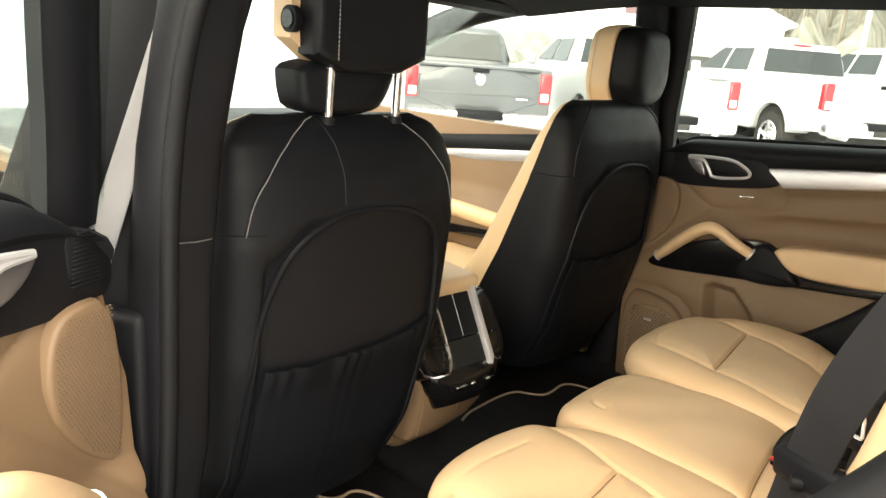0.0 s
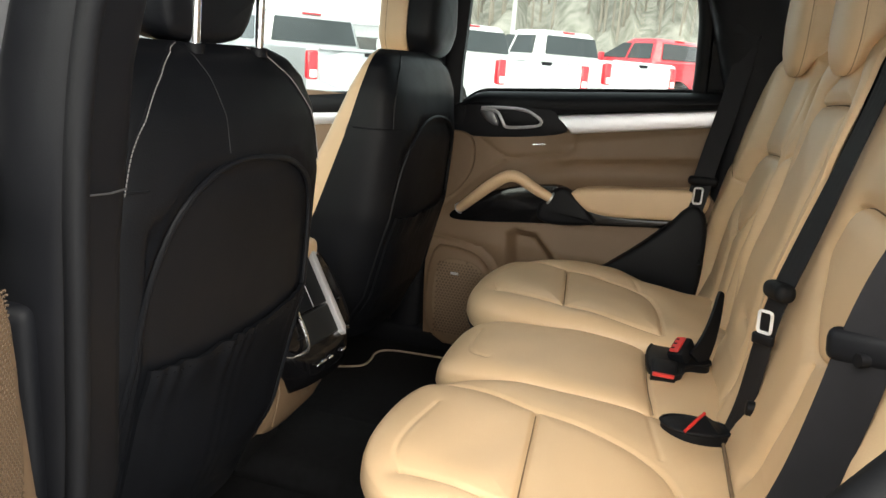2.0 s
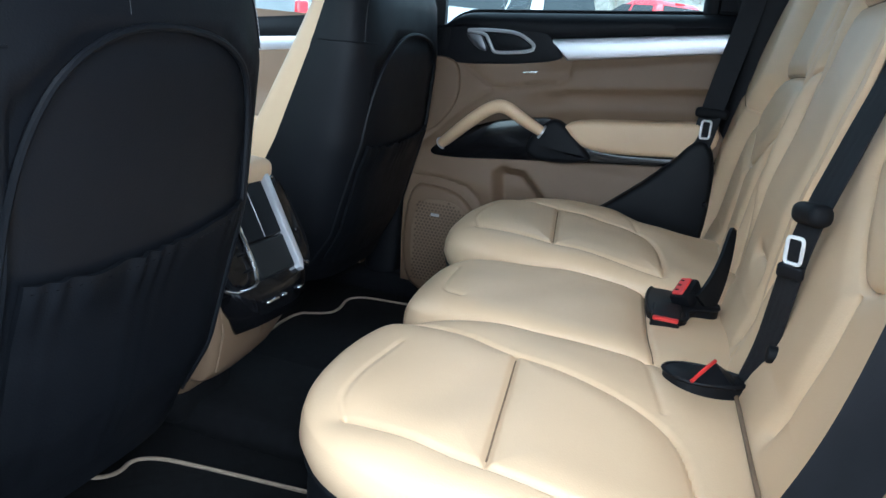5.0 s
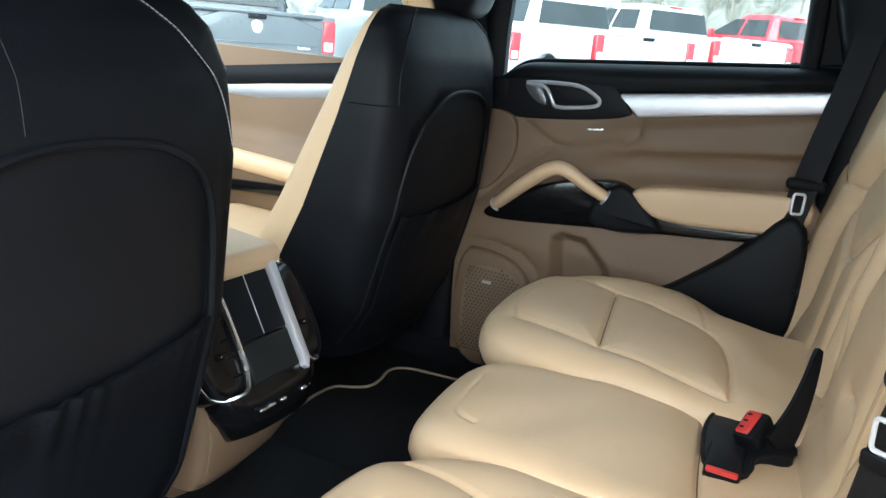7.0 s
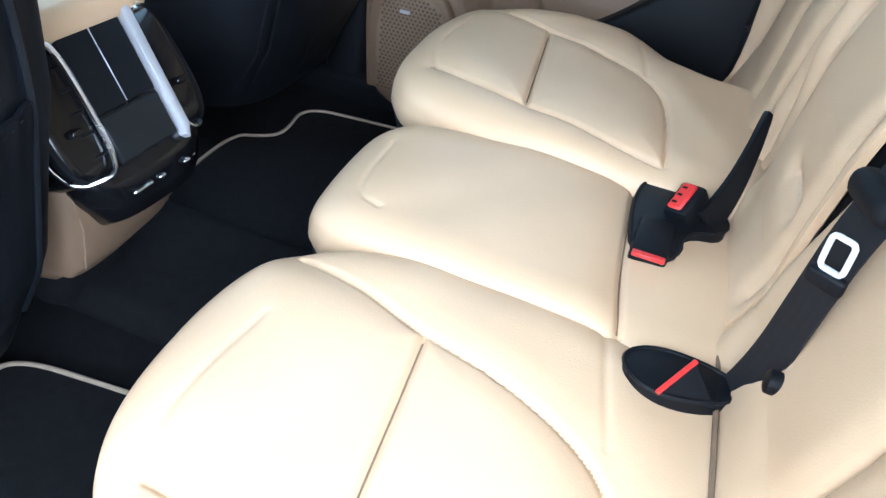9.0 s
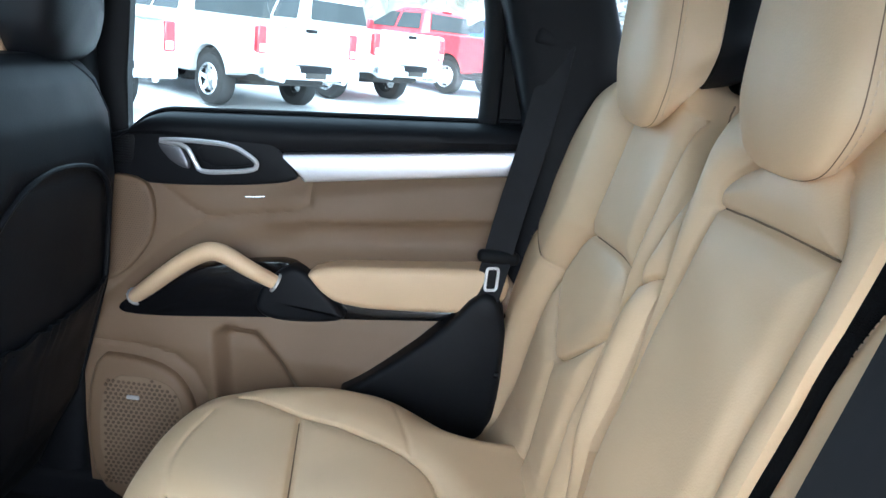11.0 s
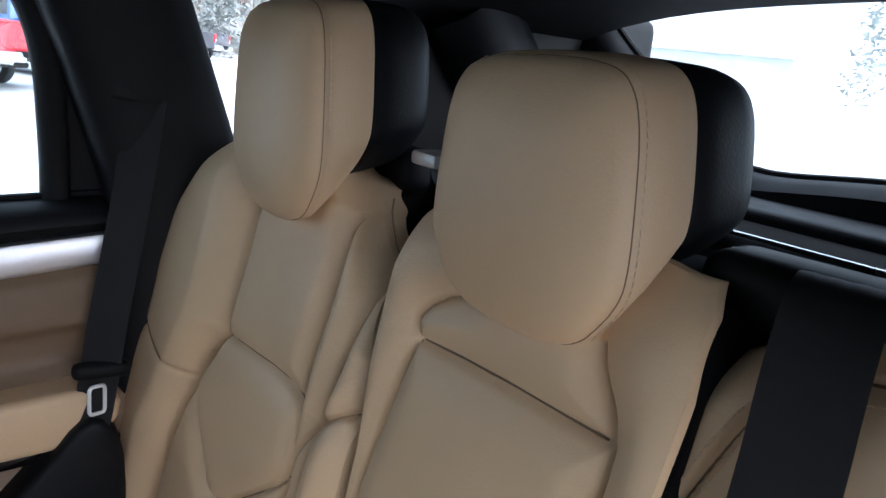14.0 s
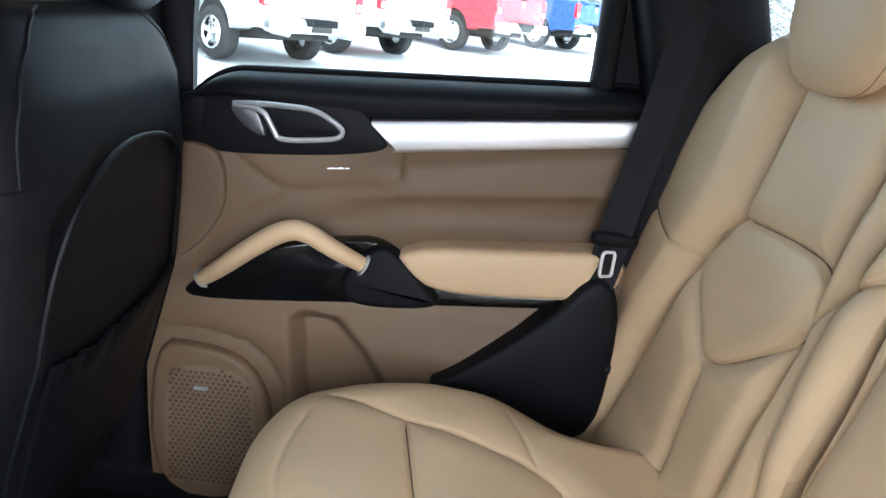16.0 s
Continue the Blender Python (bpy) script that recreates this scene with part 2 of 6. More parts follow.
def plate(outline, axis, front, depth, bevel=0.004, rounds=2, seg=2):
    """A flat outline of (a, b) pairs, pushed along an axis from front to front + depth, with rounded front edges.
    axis 'x': pairs are (y, z); 'y': (x, z); 'z': (x, y)."""
    poly = smooth_poly(outline, rounds) if rounds else [np.array(p, float) for p in outline]
    place = {"x": lambda a, b, d: (d, a, b), "y": lambda a, b, d: (a, d, b), "z": lambda a, b, d: (a, b, d)}[axis]
    bm = bmesh.new()
    c = np.mean(poly, axis=0)
    sg = 1 if depth > 0 else -1
    area = sum(a[0] * b[1] - a[1] * b[0] for a, b in zip(poly, poly[1:] + poly[:1])) / 2
    nrm = []
    n = len(poly)
    for i in range(n):
        t = poly[(i + 1) % n] - poly[i - 1]
        t = t / (np.linalg.norm(t) + 1e-9)
        nrm.append(np.array((t[1], -t[0])) * (1 if area > 0 else -1))
    rings = []
    steps = [(bevel * (1 - math.cos(k * math.pi / 2 / seg)), bevel * (1 - math.sin(k * math.pi / 2 / seg))) for k in range(seg + 1)]
    for dz, inset in [(d, i) for d, i in ((bevel * (1 - math.cos(k * math.pi / 2 / seg)), bevel * (1 - math.sin(k * math.pi / 2 / seg))) for k in range(seg + 1))] + [(abs(depth), 0.0)]:
        rings.append([bm.verts.new(place(*(p - q * inset), front + sg * dz)) for p, q in zip(poly, nrm)])
    for a, b in zip(rings, rings[1:]):
        for i in range(n):
            bm.faces.new((a[i], a[(i + 1) % n], b[(i + 1) % n], b[i]))
    bm.faces.new(rings[0])
    bm.faces.new(rings[-1])
    bm.normal_update()
    bmesh.ops.triangulate(bm, faces=[f for f in bm.faces if len(f.verts) > 4])
    return bm


def tube(pts, r, seg=10, closed=False, flat=1.0):
    """A round bar along a line of points; r may be a list. flat squashes its second axis."""
    p = [Vector(q) for q in pts]
    n = len(p)
    rs = list(r) if hasattr(r, "__len__") else [r] * n
    rings, up = [], Vector((0.0, 0.0, 1.0))
    prev = None
    for i in range(n):
        if closed:
            t = (p[(i + 1) % n] - p[i - 1]).normalized()
        else:
            t = (p[min(i + 1, n - 1)] - p[max(i - 1, 0)]).normalized()
        if prev is None:
            a = t.orthogonal().normalized() if abs(t.z) > 0.95 else t.cross(up).normalized()
        else:
            a = (prev - t * prev.dot(t)).normalized()
        prev = a
        b = t.cross(a)
        rings.append([p[i] + (a * math.cos(k * math.tau / seg) + b * math.sin(k * math.tau / seg) * flat) * rs[i] for k in range(seg)])
    bm = from_grid(np.array([[list(v) for v in ring] for ring in rings]), closed_u=closed, closed_v=True)
    if not closed:
        bm.verts.ensure_lookup_table()
        vs = list(bm.verts)
        bm.faces.new(vs[:seg])
        bm.faces.new(vs[-seg:])
    return bm


def ribbon(pts, across, width, thick=0.0016):
    """A webbing strap along points; across: its sideways direction at each point (or one for all)."""
    p = [np.array(q, float) for q in pts]
    n = len(p)
    ac = [np.array(a, float) for a in across] if hasattr(across[0], "__len__") else [np.array(across, float)] * n
    ws = list(width) if hasattr(width, "__len__") else [width] * n
    rows = []
    for i in range(n):
        t = p[min(i + 1, n - 1)] - p[max(i - 1, 0)]
        t /= np.linalg.norm(t)
        a = ac[i] - t * np.dot(ac[i], t)
        a /= np.linalg.norm(a)
        nrm = np.cross(t, a)
        row = []
        for k in range(9):
            row.append(p[i] + a * (k / 4 - 1) * ws[i] / 2 - nrm * (thick * 0.5 + 0.0005 * (k % 2)))
        for k in range(8, -1, -1):
            row.append(p[i] + a * (k / 4 - 1) * ws[i] / 2 + nrm * (thick * 0.5 + 0.0005 * (k % 2)))
        rows.append(row)
    bm = from_grid(np.array(rows), closed_v=True)
    bm.verts.ensure_lookup_table()
    vs = list(bm.verts)
    bm.faces.new(vs[:18])
    bm.faces.new(vs[-18:])
    return bm


def seg_dist(px, pz, line):
    """Distance of grid points from a broken line."""
    best = np.full(px.shape, 9.0)
    for (ax, az), (bx, bz) in zip(line, line[1:]):
        dx, dz = bx - ax, bz - az
        t = np.clip(((px - ax) * dx + (pz - az) * dz) / (dx * dx + dz * dz + 1e-12), 0, 1)
        best = np.minimum(best, np.hypot(px - ax - t * dx, pz - az - t * dz))
    return best


def grooves(px, pz, lines, depth=0.007, width=0.0045, puff=0.006, reach=0.028, soft=1):
    """Sewn seams: a sharp valley with a softer dip round it. Returns what to take off."""
    out = np.zeros(px.shape)
    for line in lines:
        d = seg_dist(px, pz, [tuple(q) for q in smooth_line(line, soft)])
        out = np.maximum(out, depth * np.exp(-((d / width) ** 2)) + puff * np.exp(-((d / reach) ** 2)))
    return out


def smooth01(a, b, x):
    t = np.clip((x - a) / (b - a), 0, 1)
    return t * t * (3 - 2 * t)


def stitches(line, material, parent, step=0.0058, size=0.0006, length=0.0038, name="stitching"):
    """A row of short thread stitches along a line of points, as one mesh."""
    p = [np.array(q, float) for q in line]
    seg = [np.linalg.norm(b - a) for a, b in zip(p, p[1:])]
    total, bms = sum(seg), []
    s = 0.0
    while s < total:
        acc, i = 0.0, 0
        while i < len(seg) - 1 and acc + seg[i] < s:
            acc += seg[i]
            i += 1
        q = p[i] + (p[i + 1] - p[i]) * min(1, (s - acc) / seg[i])
        t = (p[i + 1] - p[i]) / seg[i]
        bms.append(tube([q - t * length / 2, q + t * length / 2], size, 5))
        s += step
    return part(name, join(*bms), material, parent)


# ---- ground and distance ----
def lot_rise(x):
    """The lot climbs gently past the row of trucks."""
    return 0.035 * (np.clip(x, 4.0, 60.0) - 9.9) * smooth01(2.5, 6.0, x)


def ground_sheet():
    n = 110
    u = np.linspace(-1, 1, n)
    k = np.sign(u) * (np.abs(u) ** 3) * 900
    x, y = np.meshgrid(k, k, indexing="ij")
    far = np.hypot(x, y)
    z = 0.075 * np.clip(-y - 13, 0, 400) * smooth01(-10, 5, x) + lot_rise(x) + 0.012 * np.sin(x * 0.7) * np.cos(y * 0.9) * (far > 4)
    bm = from_grid(np.stack([x, y, z], -1))
    m = mat("snowy_wet_asphalt", (0.74, 0.76, 0.79), 0.55, color2=(0.36, 0.37, 0.39), vscale=0.35, bump=0.5, bscale=9, rough_vary=0.2, bdist=0.01)
    ob = part("ground", bm, m, None, "wet asphalt lot covered with thin patchy snow", kind="structure", category="ground")
    return ob


ground_sheet()

# ---- the car: structure round the cabin ----
ROOF_Z = 1.555


def car_floor():
    ob = part("floor", rbox((0.0, 0.6, 0.43), (1.44, 2.0, 0.06), 0.01), BLACK_C, None, "black carpeted car floor", kind="structure", category="floor")
    part("floor_tunnel", rbox((0.0, 0.62, 0.475), (0.26, 1.6, 0.06), 0.028, 4), BLACK_C, ob)
    part("side_sill", rbox((-0.735, 0.35, 0.47), (0.10, 1.9, 0.10), 0.02), BLACK_P, ob)
    part("side_sill", rbox((0.735, 0.35, 0.47), (0.10, 1.9, 0.10), 0.02), BLACK_P, ob)
    part("cargo_floor", rbox((0.0, -1.0, 0.70), (1.36, 1.1, 0.06), 0.01), BLACK_C, ob)


def car_roof():
    u, v = np.meshgrid(np.linspace(-1, 1, 30), np.linspace(-0.97, 0.95, 40), indexing="ij")
    z = ROOF_Z + 0.03 - 0.055 * np.abs(u) ** 4 - 0.05 * smooth01(0.5, 1.2, v)
    bm = slab(np.stack([u * 0.70, v, z], -1), (0, 0, 0.03))
    ob = part("ceiling", bm, BLACK_F, None, "black fabric car headliner", kind="structure", category="ceiling")
    return ob


def pillar(name, pts, w, d, label, material=BLACK_P):
    """A trim pillar along points; w: fore-aft widths, d: depth inwards."""
    rows = []
    for (x, y, z), wy in zip(pts, w):
        s = 1 if x > 0 else -1
        loop = smooth_poly([(x - s * d, y - wy * 0.42), (x - s * d, y + wy * 0.42), (x - s * d * 0.3, y + wy * 0.5), (x + s * 0.03, y + wy * 0.5),
                            (x + s * 0.03, y - wy * 0.5), (x - s * d * 0.3, y - wy * 0.5)], 2)
        rows.append([(a, b, z) for a, b in loop])
    bm = from_grid(np.array(rows), closed_v=True)
    bm.verts.ensure_lookup_table()
    k = len(rows[0])
    vs = list(bm.verts)
    bm.faces.new(vs[:k])
    bm.faces.new(vs[-k:])
    bmesh.ops.triangulate(bm, faces=[f for f in bm.faces if len(f.verts) > 4])
    return part(name, bm, material, None, label, kind="structure", category="pillar")


car_floor()
car_roof()
pillar("pillar_b_left", [(-0.80, 0.33, 0.42), (-0.80, 0.325, 0.70), (-0.785, 0.308, 0.88), (-0.785, 0.30, 1.10), (-0.782, 0.280, 1.25), (-0.772, 0.238, 1.42), (-0.750, 0.205, 1.56)],
       [0.06, 0.065, 0.085, 0.09, 0.082, 0.076, 0.076], 0.05, "black plastic trimmed door pillar")
pillar("pillar_b_right", [(0.74, 0.56, 0.45), (0.76, 0.55, 1.15), (0.76, 0.55, 1.30), (0.73, 0.54, 1.56)], [0.10, 0.10, 0.09, 0.10], 0.05, "black plastic trimmed door pillar")
pillar("pillar_c_right", [(0.74, -0.30, 0.75), (0.745, -0.330, 1.15), (0.745, -0.318, 1.26), (0.735, -0.262, 1.42), (0.70, -0.205, 1.56)], [0.20, 0.20, 0.195, 0.19, 0.185], 0.06, "black plastic trimmed rear door pillar")


# ---- rear seats ----
def cushion(name, xc, hw, y0, y1, ztop, lines, zb, parent, p=3.2, drop=0.03, skew=0.0, front=0.065, dip=0.02, tail=0.0, faint=()):
    """A seat cushion: puffed top with sewn seams over a rounded plan."""
    nu, nv = 210, 240
    u, v = np.meshgrid(np.sin(np.linspace(-1, 1, nu) * math.pi / 2), 1 - (1 - np.linspace(0, 1, nv)) ** 1.3 * 2, indexing="ij")
    # rounded plan: the front corners are cut round
    f = np.clip(v, 0, 1)
    k = np.maximum(np.abs(u), f) / ((np.abs(u) ** p + f ** p) ** (1 / p) + 1e-9)
    k = np.where(v > 0, np.where(np.maximum(np.abs(u), f) < 1e-6, 1, k), 1)
    uu, vv = u * k, np.where(v > 0, v * k, v)
    x = xc + hw * uu
    y = (y0 + y1) / 2 + (y1 - y0) / 2 * vv + skew * (x - xc)
    # rounded over towards the rim like upholstery, further back from the front than from the sides
    ax, ay = np.abs((x - xc) / hw), np.clip(vv, 0, 1)
    rho = (ax ** p + ay ** p) ** (1 / p)
    w = smooth01(0.15, 1.25, np.arctan2(ay, ax + 1e-6))
    r = np.clip((rho - (0.70 - 0.22 * w)) / (0.30 + 0.22 * w), 0, 1)
    z = ztop - (drop + (front - drop) * w) * (1 - np.sqrt(1 - r ** 2.2 * 0.985)) - dip * smooth01(0.1, -1.0, v)
    z -= grooves(x, y, lines, depth=0.006, width=0.004, puff=0.005, reach=0.022, soft=2)
    if faint:
        z -= grooves(x, y, faint, depth=0.0022, width=0.004, puff=0.001, reach=0.014, soft=2)
    z -= tail * smooth01(-0.02, -0.20, y) * smooth01(xc + 0.10, xc + hw - 0.02, x)
    z += 0.0022 * np.sin(x * 23 + 2.1 * np.sin(y * 17)) * np.sin(y * 19 + 1.3 * np.sin(x * 13))
    pts = np.stack([x, y, z], -1)
    top = from_grid(pts)
    rim = [(i, 0) for i in range(nu)] + [(nu - 1, j) for j in range(1, nv)] + [(i, nv - 1) for i in range(nu - 2, -1, -1)] + [(0, j) for j in range(nv - 2, 0, -1)]
    vs = list(top.verts)
    ring = [vs[i * nv + j] for i, j in rim]
    cx, cy = xc, (y0 + y1) / 2
    loops = []
    for off, dz in ((0.003, -0.010), (0.001, -0.016), (-0.008, -0.020)):
        nxt = []
        for a in ring:
            d = Vector((a.co.x - cx, a.co.y - cy, 0))
            d.normalize()
            nxt.append(top.verts.new((a.co.x + d.x * off, a.co.y + d.y * off, a.co.z + dz)))
        n = len(ring)
        for i in range(n):
            top.faces.new((ring[i], ring[(i + 1) % n], nxt[(i + 1) % n], nxt[i]))
        ring = nxt
        loops.append([tuple(a.co) for a in ring])
    top.faces.new(ring)
    bmesh.ops.triangulate(top, faces=[g for g in top.faces if len(g.verts) > 4])
    cush = part(name, top, BEIGE, parent)
    last = loops[-1][::3]
    part("piping", tube(last, 0.0035, 6, closed=True), BLACK_L, cush)
    rows = []
    for k, zz in ((0.99, 0.0), (0.985, None), (0.95, None)):
        rows.append([(cx + (q[0] - cx) * k, cy + (q[1] - cy) * k, q[2] + 0.004 if zz is not None else (0.62 if k == 0.985 else zb)) for q in last])
    base = from_grid(np.array(rows), closed_v=True)
    part("seat_base", base, BLACK_P, parent, "black plastic seat base")
    for line in lines[:1]:
        seam_line(line, x, y, z, cush, lambda a, b, c: (a, b, c))
    return cush


def seam_line(line, gx, gy, gz, parent, place):
    """A thin sewn line laid into a surface given as a grid, browned like the shade in its crease."""
    pts = smooth_line(line, 2)
    out = []
    for a, b in zip(pts, pts[1:]):
        for k in np.linspace(0, 1, max(2, int(np.linalg.norm(b - a) / 0.006)), endpoint=False):
            q = a + (b - a) * k
            i, j = np.unravel_index(np.argmin((gx - q[0]) ** 2 + (gy - q[1]) ** 2), gx.shape)
            out.append(place(q[0], q[1], gz[max(0, i - 1):i + 2, max(0, j - 1):j + 2].min() + 0.0008))
    sm = [np.mean(out[max(0, i - 2):i + 3], axis=0) for i in range(len(out))]
    part("seam", tube(sm, 0.0010, 5), SEAM, parent)
    return sm


BACK_Z = [0.66, 0.76, 0.83, 0.97, 1.12, 1.24, 1.32, 1.37, 1.39]
BACK_Y = [-0.235, -0.262, -0.285, -0.300, -0.335, -0.362, -0.380, -0.394, -0.402]


def back_y(z):
    return np.interp(z, BACK_Z, BACK_Y)


def backrest(name, xc, hw_line, lines, parent, inner, outer, bolster=0.024, top=1.375, round_top=0.09, bot=0.70, back=0.0, roll=0.03, shell_w=0.985, stitched=(), thick=0.022, deep=(), shallow=(), inner_line=None, bare=(), top_roll=0.028):
    """A seat back: padded front with sewn seams, side bolsters beyond the lines inner and outer, closed behind."""
    nu, nv = 230, 300
    u, v = np.meshgrid(np.sin(np.linspace(-1, 1, nu) * 1.45) / math.sin(1.45), np.linspace(0, 1, nv), indexing="ij")
    zs, hs = zip(*hw_line)
    z = bot + (top - bot) * v
    x = xc + np.interp(z, zs, hs) * u
    fall = np.full(u.shape, round_top)
    if inner_line:
        # the side towards the middle seat has its own outline
        iz, ih = zip(*inner_line)
        near = u < 0
        x = np.where(near, xc + np.interp(z, iz, ih) * u, x)
        fall = np.where(near, 0.034, round_top)
    # shoulders drop towards the sides
    z = z - smooth01(0.45, 1.0, np.abs(u)) ** 1.4 * fall * smooth01(0.6, 1.0, v)
    y = back_y(z) + 0.062 * (x - 0.12) - back * smooth01(0.80, 1.0, z)
    for line, amount in ((inner, bolster), (outer, bolster * 1.35)):
        lz, lx = [q[1] for q in line], [q[0] for q in line]
        edge = np.interp(z, lz, lx)
        sgn = 1 if lx[0] > xc else -1
        y += amount * smooth01(-0.012, 0.055, (x - edge) * sgn) * smooth01(top + 0.01, top - 0.07, z)
    y -= roll * np.clip((np.abs(u) - 0.80) / 0.20, 0, 1) ** 2.2
    y -= top_roll * np.clip((v - 0.93) / 0.07, 0, 1) ** 2.5
    y -= grooves(x, z, lines, depth=0.007, width=0.003, puff=0.008, reach=0.016, soft=2)
    y -= grooves(x, z, [lines[i] for i in deep], depth=0.006, width=0.0045, puff=0.006, reach=0.014, soft=2)
    y -= grooves(x, z, shallow, depth=0.003, width=0.004, puff=0.0015, reach=0.012, soft=2)
    y += 0.0015 * np.sin(x * 31 + 2.0 * np.sin(z * 19)) * np.sin(z * 23)
    pts = np.stack([x, y, z], -1)
    ob = part(name, slab(pts, (0, -thick, 0)), BEIGE, parent)
    shell = pts[::5, ::5].copy()
    shell[..., 0] = xc + (shell[..., 0] - xc) * shell_w
    shell[..., 2] -= 0.006
    shell[..., 1] -= thick + (0.006 if thick < 0.01 else -0.002)
    part("back_shell", slab(shell, (0, -0.085, 0)), BLACK_C, parent, "black carpeted seat back")
    for i, line in enumerate(list(lines) + list(shallow)):
        if i in bare:
            continue
        sm = seam_line(line, x, z, y, ob, lambda a, b, c: (a, c, b))
        if i in stitched:
            flat = abs(line[-1][0] - line[0][0]) > abs(line[-1][1] - line[0][1])
            for sd in (-0.007, 0.007):
                row = []
                for q in sm:
                    qx, qz = (q[0], q[2] + sd) if flat else (q[0] + sd, q[2])
                    k = np.argmin((x - qx) ** 2 + (z - qz) ** 2)
                    row.append((qx, y.flat[k] + 0.0006, qz))
                row = [np.mean(row[max(0, j - 2):j + 3], axis=0) for j in range(len(row))]
                stitches(row, THREAD_S, ob, size=0.0006)
    return ob


def headrest(parent, xc, y, z0, w, h, name="headrest", face=BEIGE, shell=BLACK_L, flip=1, post=True, lift=0.055, deep=1.0, shell_k=1.0):
    """A head restraint: a front panel sewn to slanting sides, with a dark shell behind; front towards +y times flip."""
    a = w / 2
    prof = smooth_poly([(-0.60 * a, 0.0), (0.60 * a, 0.0), (0.97 * a, 0.24 * h), (0.99 * a, 0.42 * h), (0.90 * a, 0.86 * h), (0.66 * a, h), (-0.66 * a, h), (-0.90 * a, 0.86 * h), (-0.99 * a, 0.42 * h), (-0.97 * a, 0.24 * h)], 3, 0.22)
    c = np.array((0.0, 0.52 * h))

    def ring(s, dy, up):
        out = []
        for p in prof:
            q = c + (p - c) * s
            out.append((xc + q[0], y + flip * (max(dy, -0.077) * deep + min(0, dy + 0.077)), z0 + up * (1 - q[1] / h) + q[1]))
        return out

    def lay(rings):
        return from_grid(np.array([ring(*r) for r in rings]), closed_v=True)

    pad = part("pad", lay([(0.001, 0.0, 0), (0.3, -0.001, 0), (0.6, -0.005, 0), (0.78, -0.011, 0), (0.87, -0.017, 0), (0.915, -0.023, 0), (0.932, -0.0285, 0.001), (0.938, -0.0325, 0.002), (0.950, -0.034, 0.003),
                           (0.972, -0.041, 0.008), (0.992, -0.055, lift * 0.5), (1.0, -0.068, lift * 0.85), (0.998, -0.074, lift), (0.97, -0.077, lift), (0.001, -0.077, lift)]), face, parent)
    seam = ring(0.9365, -0.0312, 0.0015)
    part("seam", tube(seam, 0.0005, 5, closed=True), SEAM, pad)
    n = len(prof)
    for sx in (-1, 1):
        for s, dy in ((0.961, -0.0358),):
            line = [q for q in ring(s, dy, 0.003 if s > 0.95 else 0) if sx * (q[0] - xc) > 0.5 * a and q[2] > z0 + 0.12 * h]
            line.sort(key=lambda q: q[2])
            stitches([(q[0] + sx * 0.0003, q[1] + flip * 0.0003, q[2]) for q in line], THREAD_S, pad)
    k = shell_k
    part("shell", lay([(0.001, -0.075, lift), (0.95 * k, -0.075, lift), (0.985 * k, -0.080, lift), (k, -0.095, lift * 1.1), (0.995 * k, -0.115, lift * 1.2), (0.95 * k, -0.130, lift * 1.25), (0.86 * k, -0.142, lift * 1.28), (0.68 * k, -0.152, lift * 1.3), (0.4 * k, -0.158, lift * 1.3), (0.001, -0.160, lift * 1.3)]), shell, parent)
    if post:
        for sx in (-1, 1):
            part("post", tube([(xc + sx * 0.045, y - flip * 0.10, z0 - 0.09), (xc + sx * 0.045, y - flip * 0.10, z0 + lift + 0.03)], 0.0065, 12), CHROME, parent, "chrome headrest post")
    return pad


SEAT_MID = 0.104


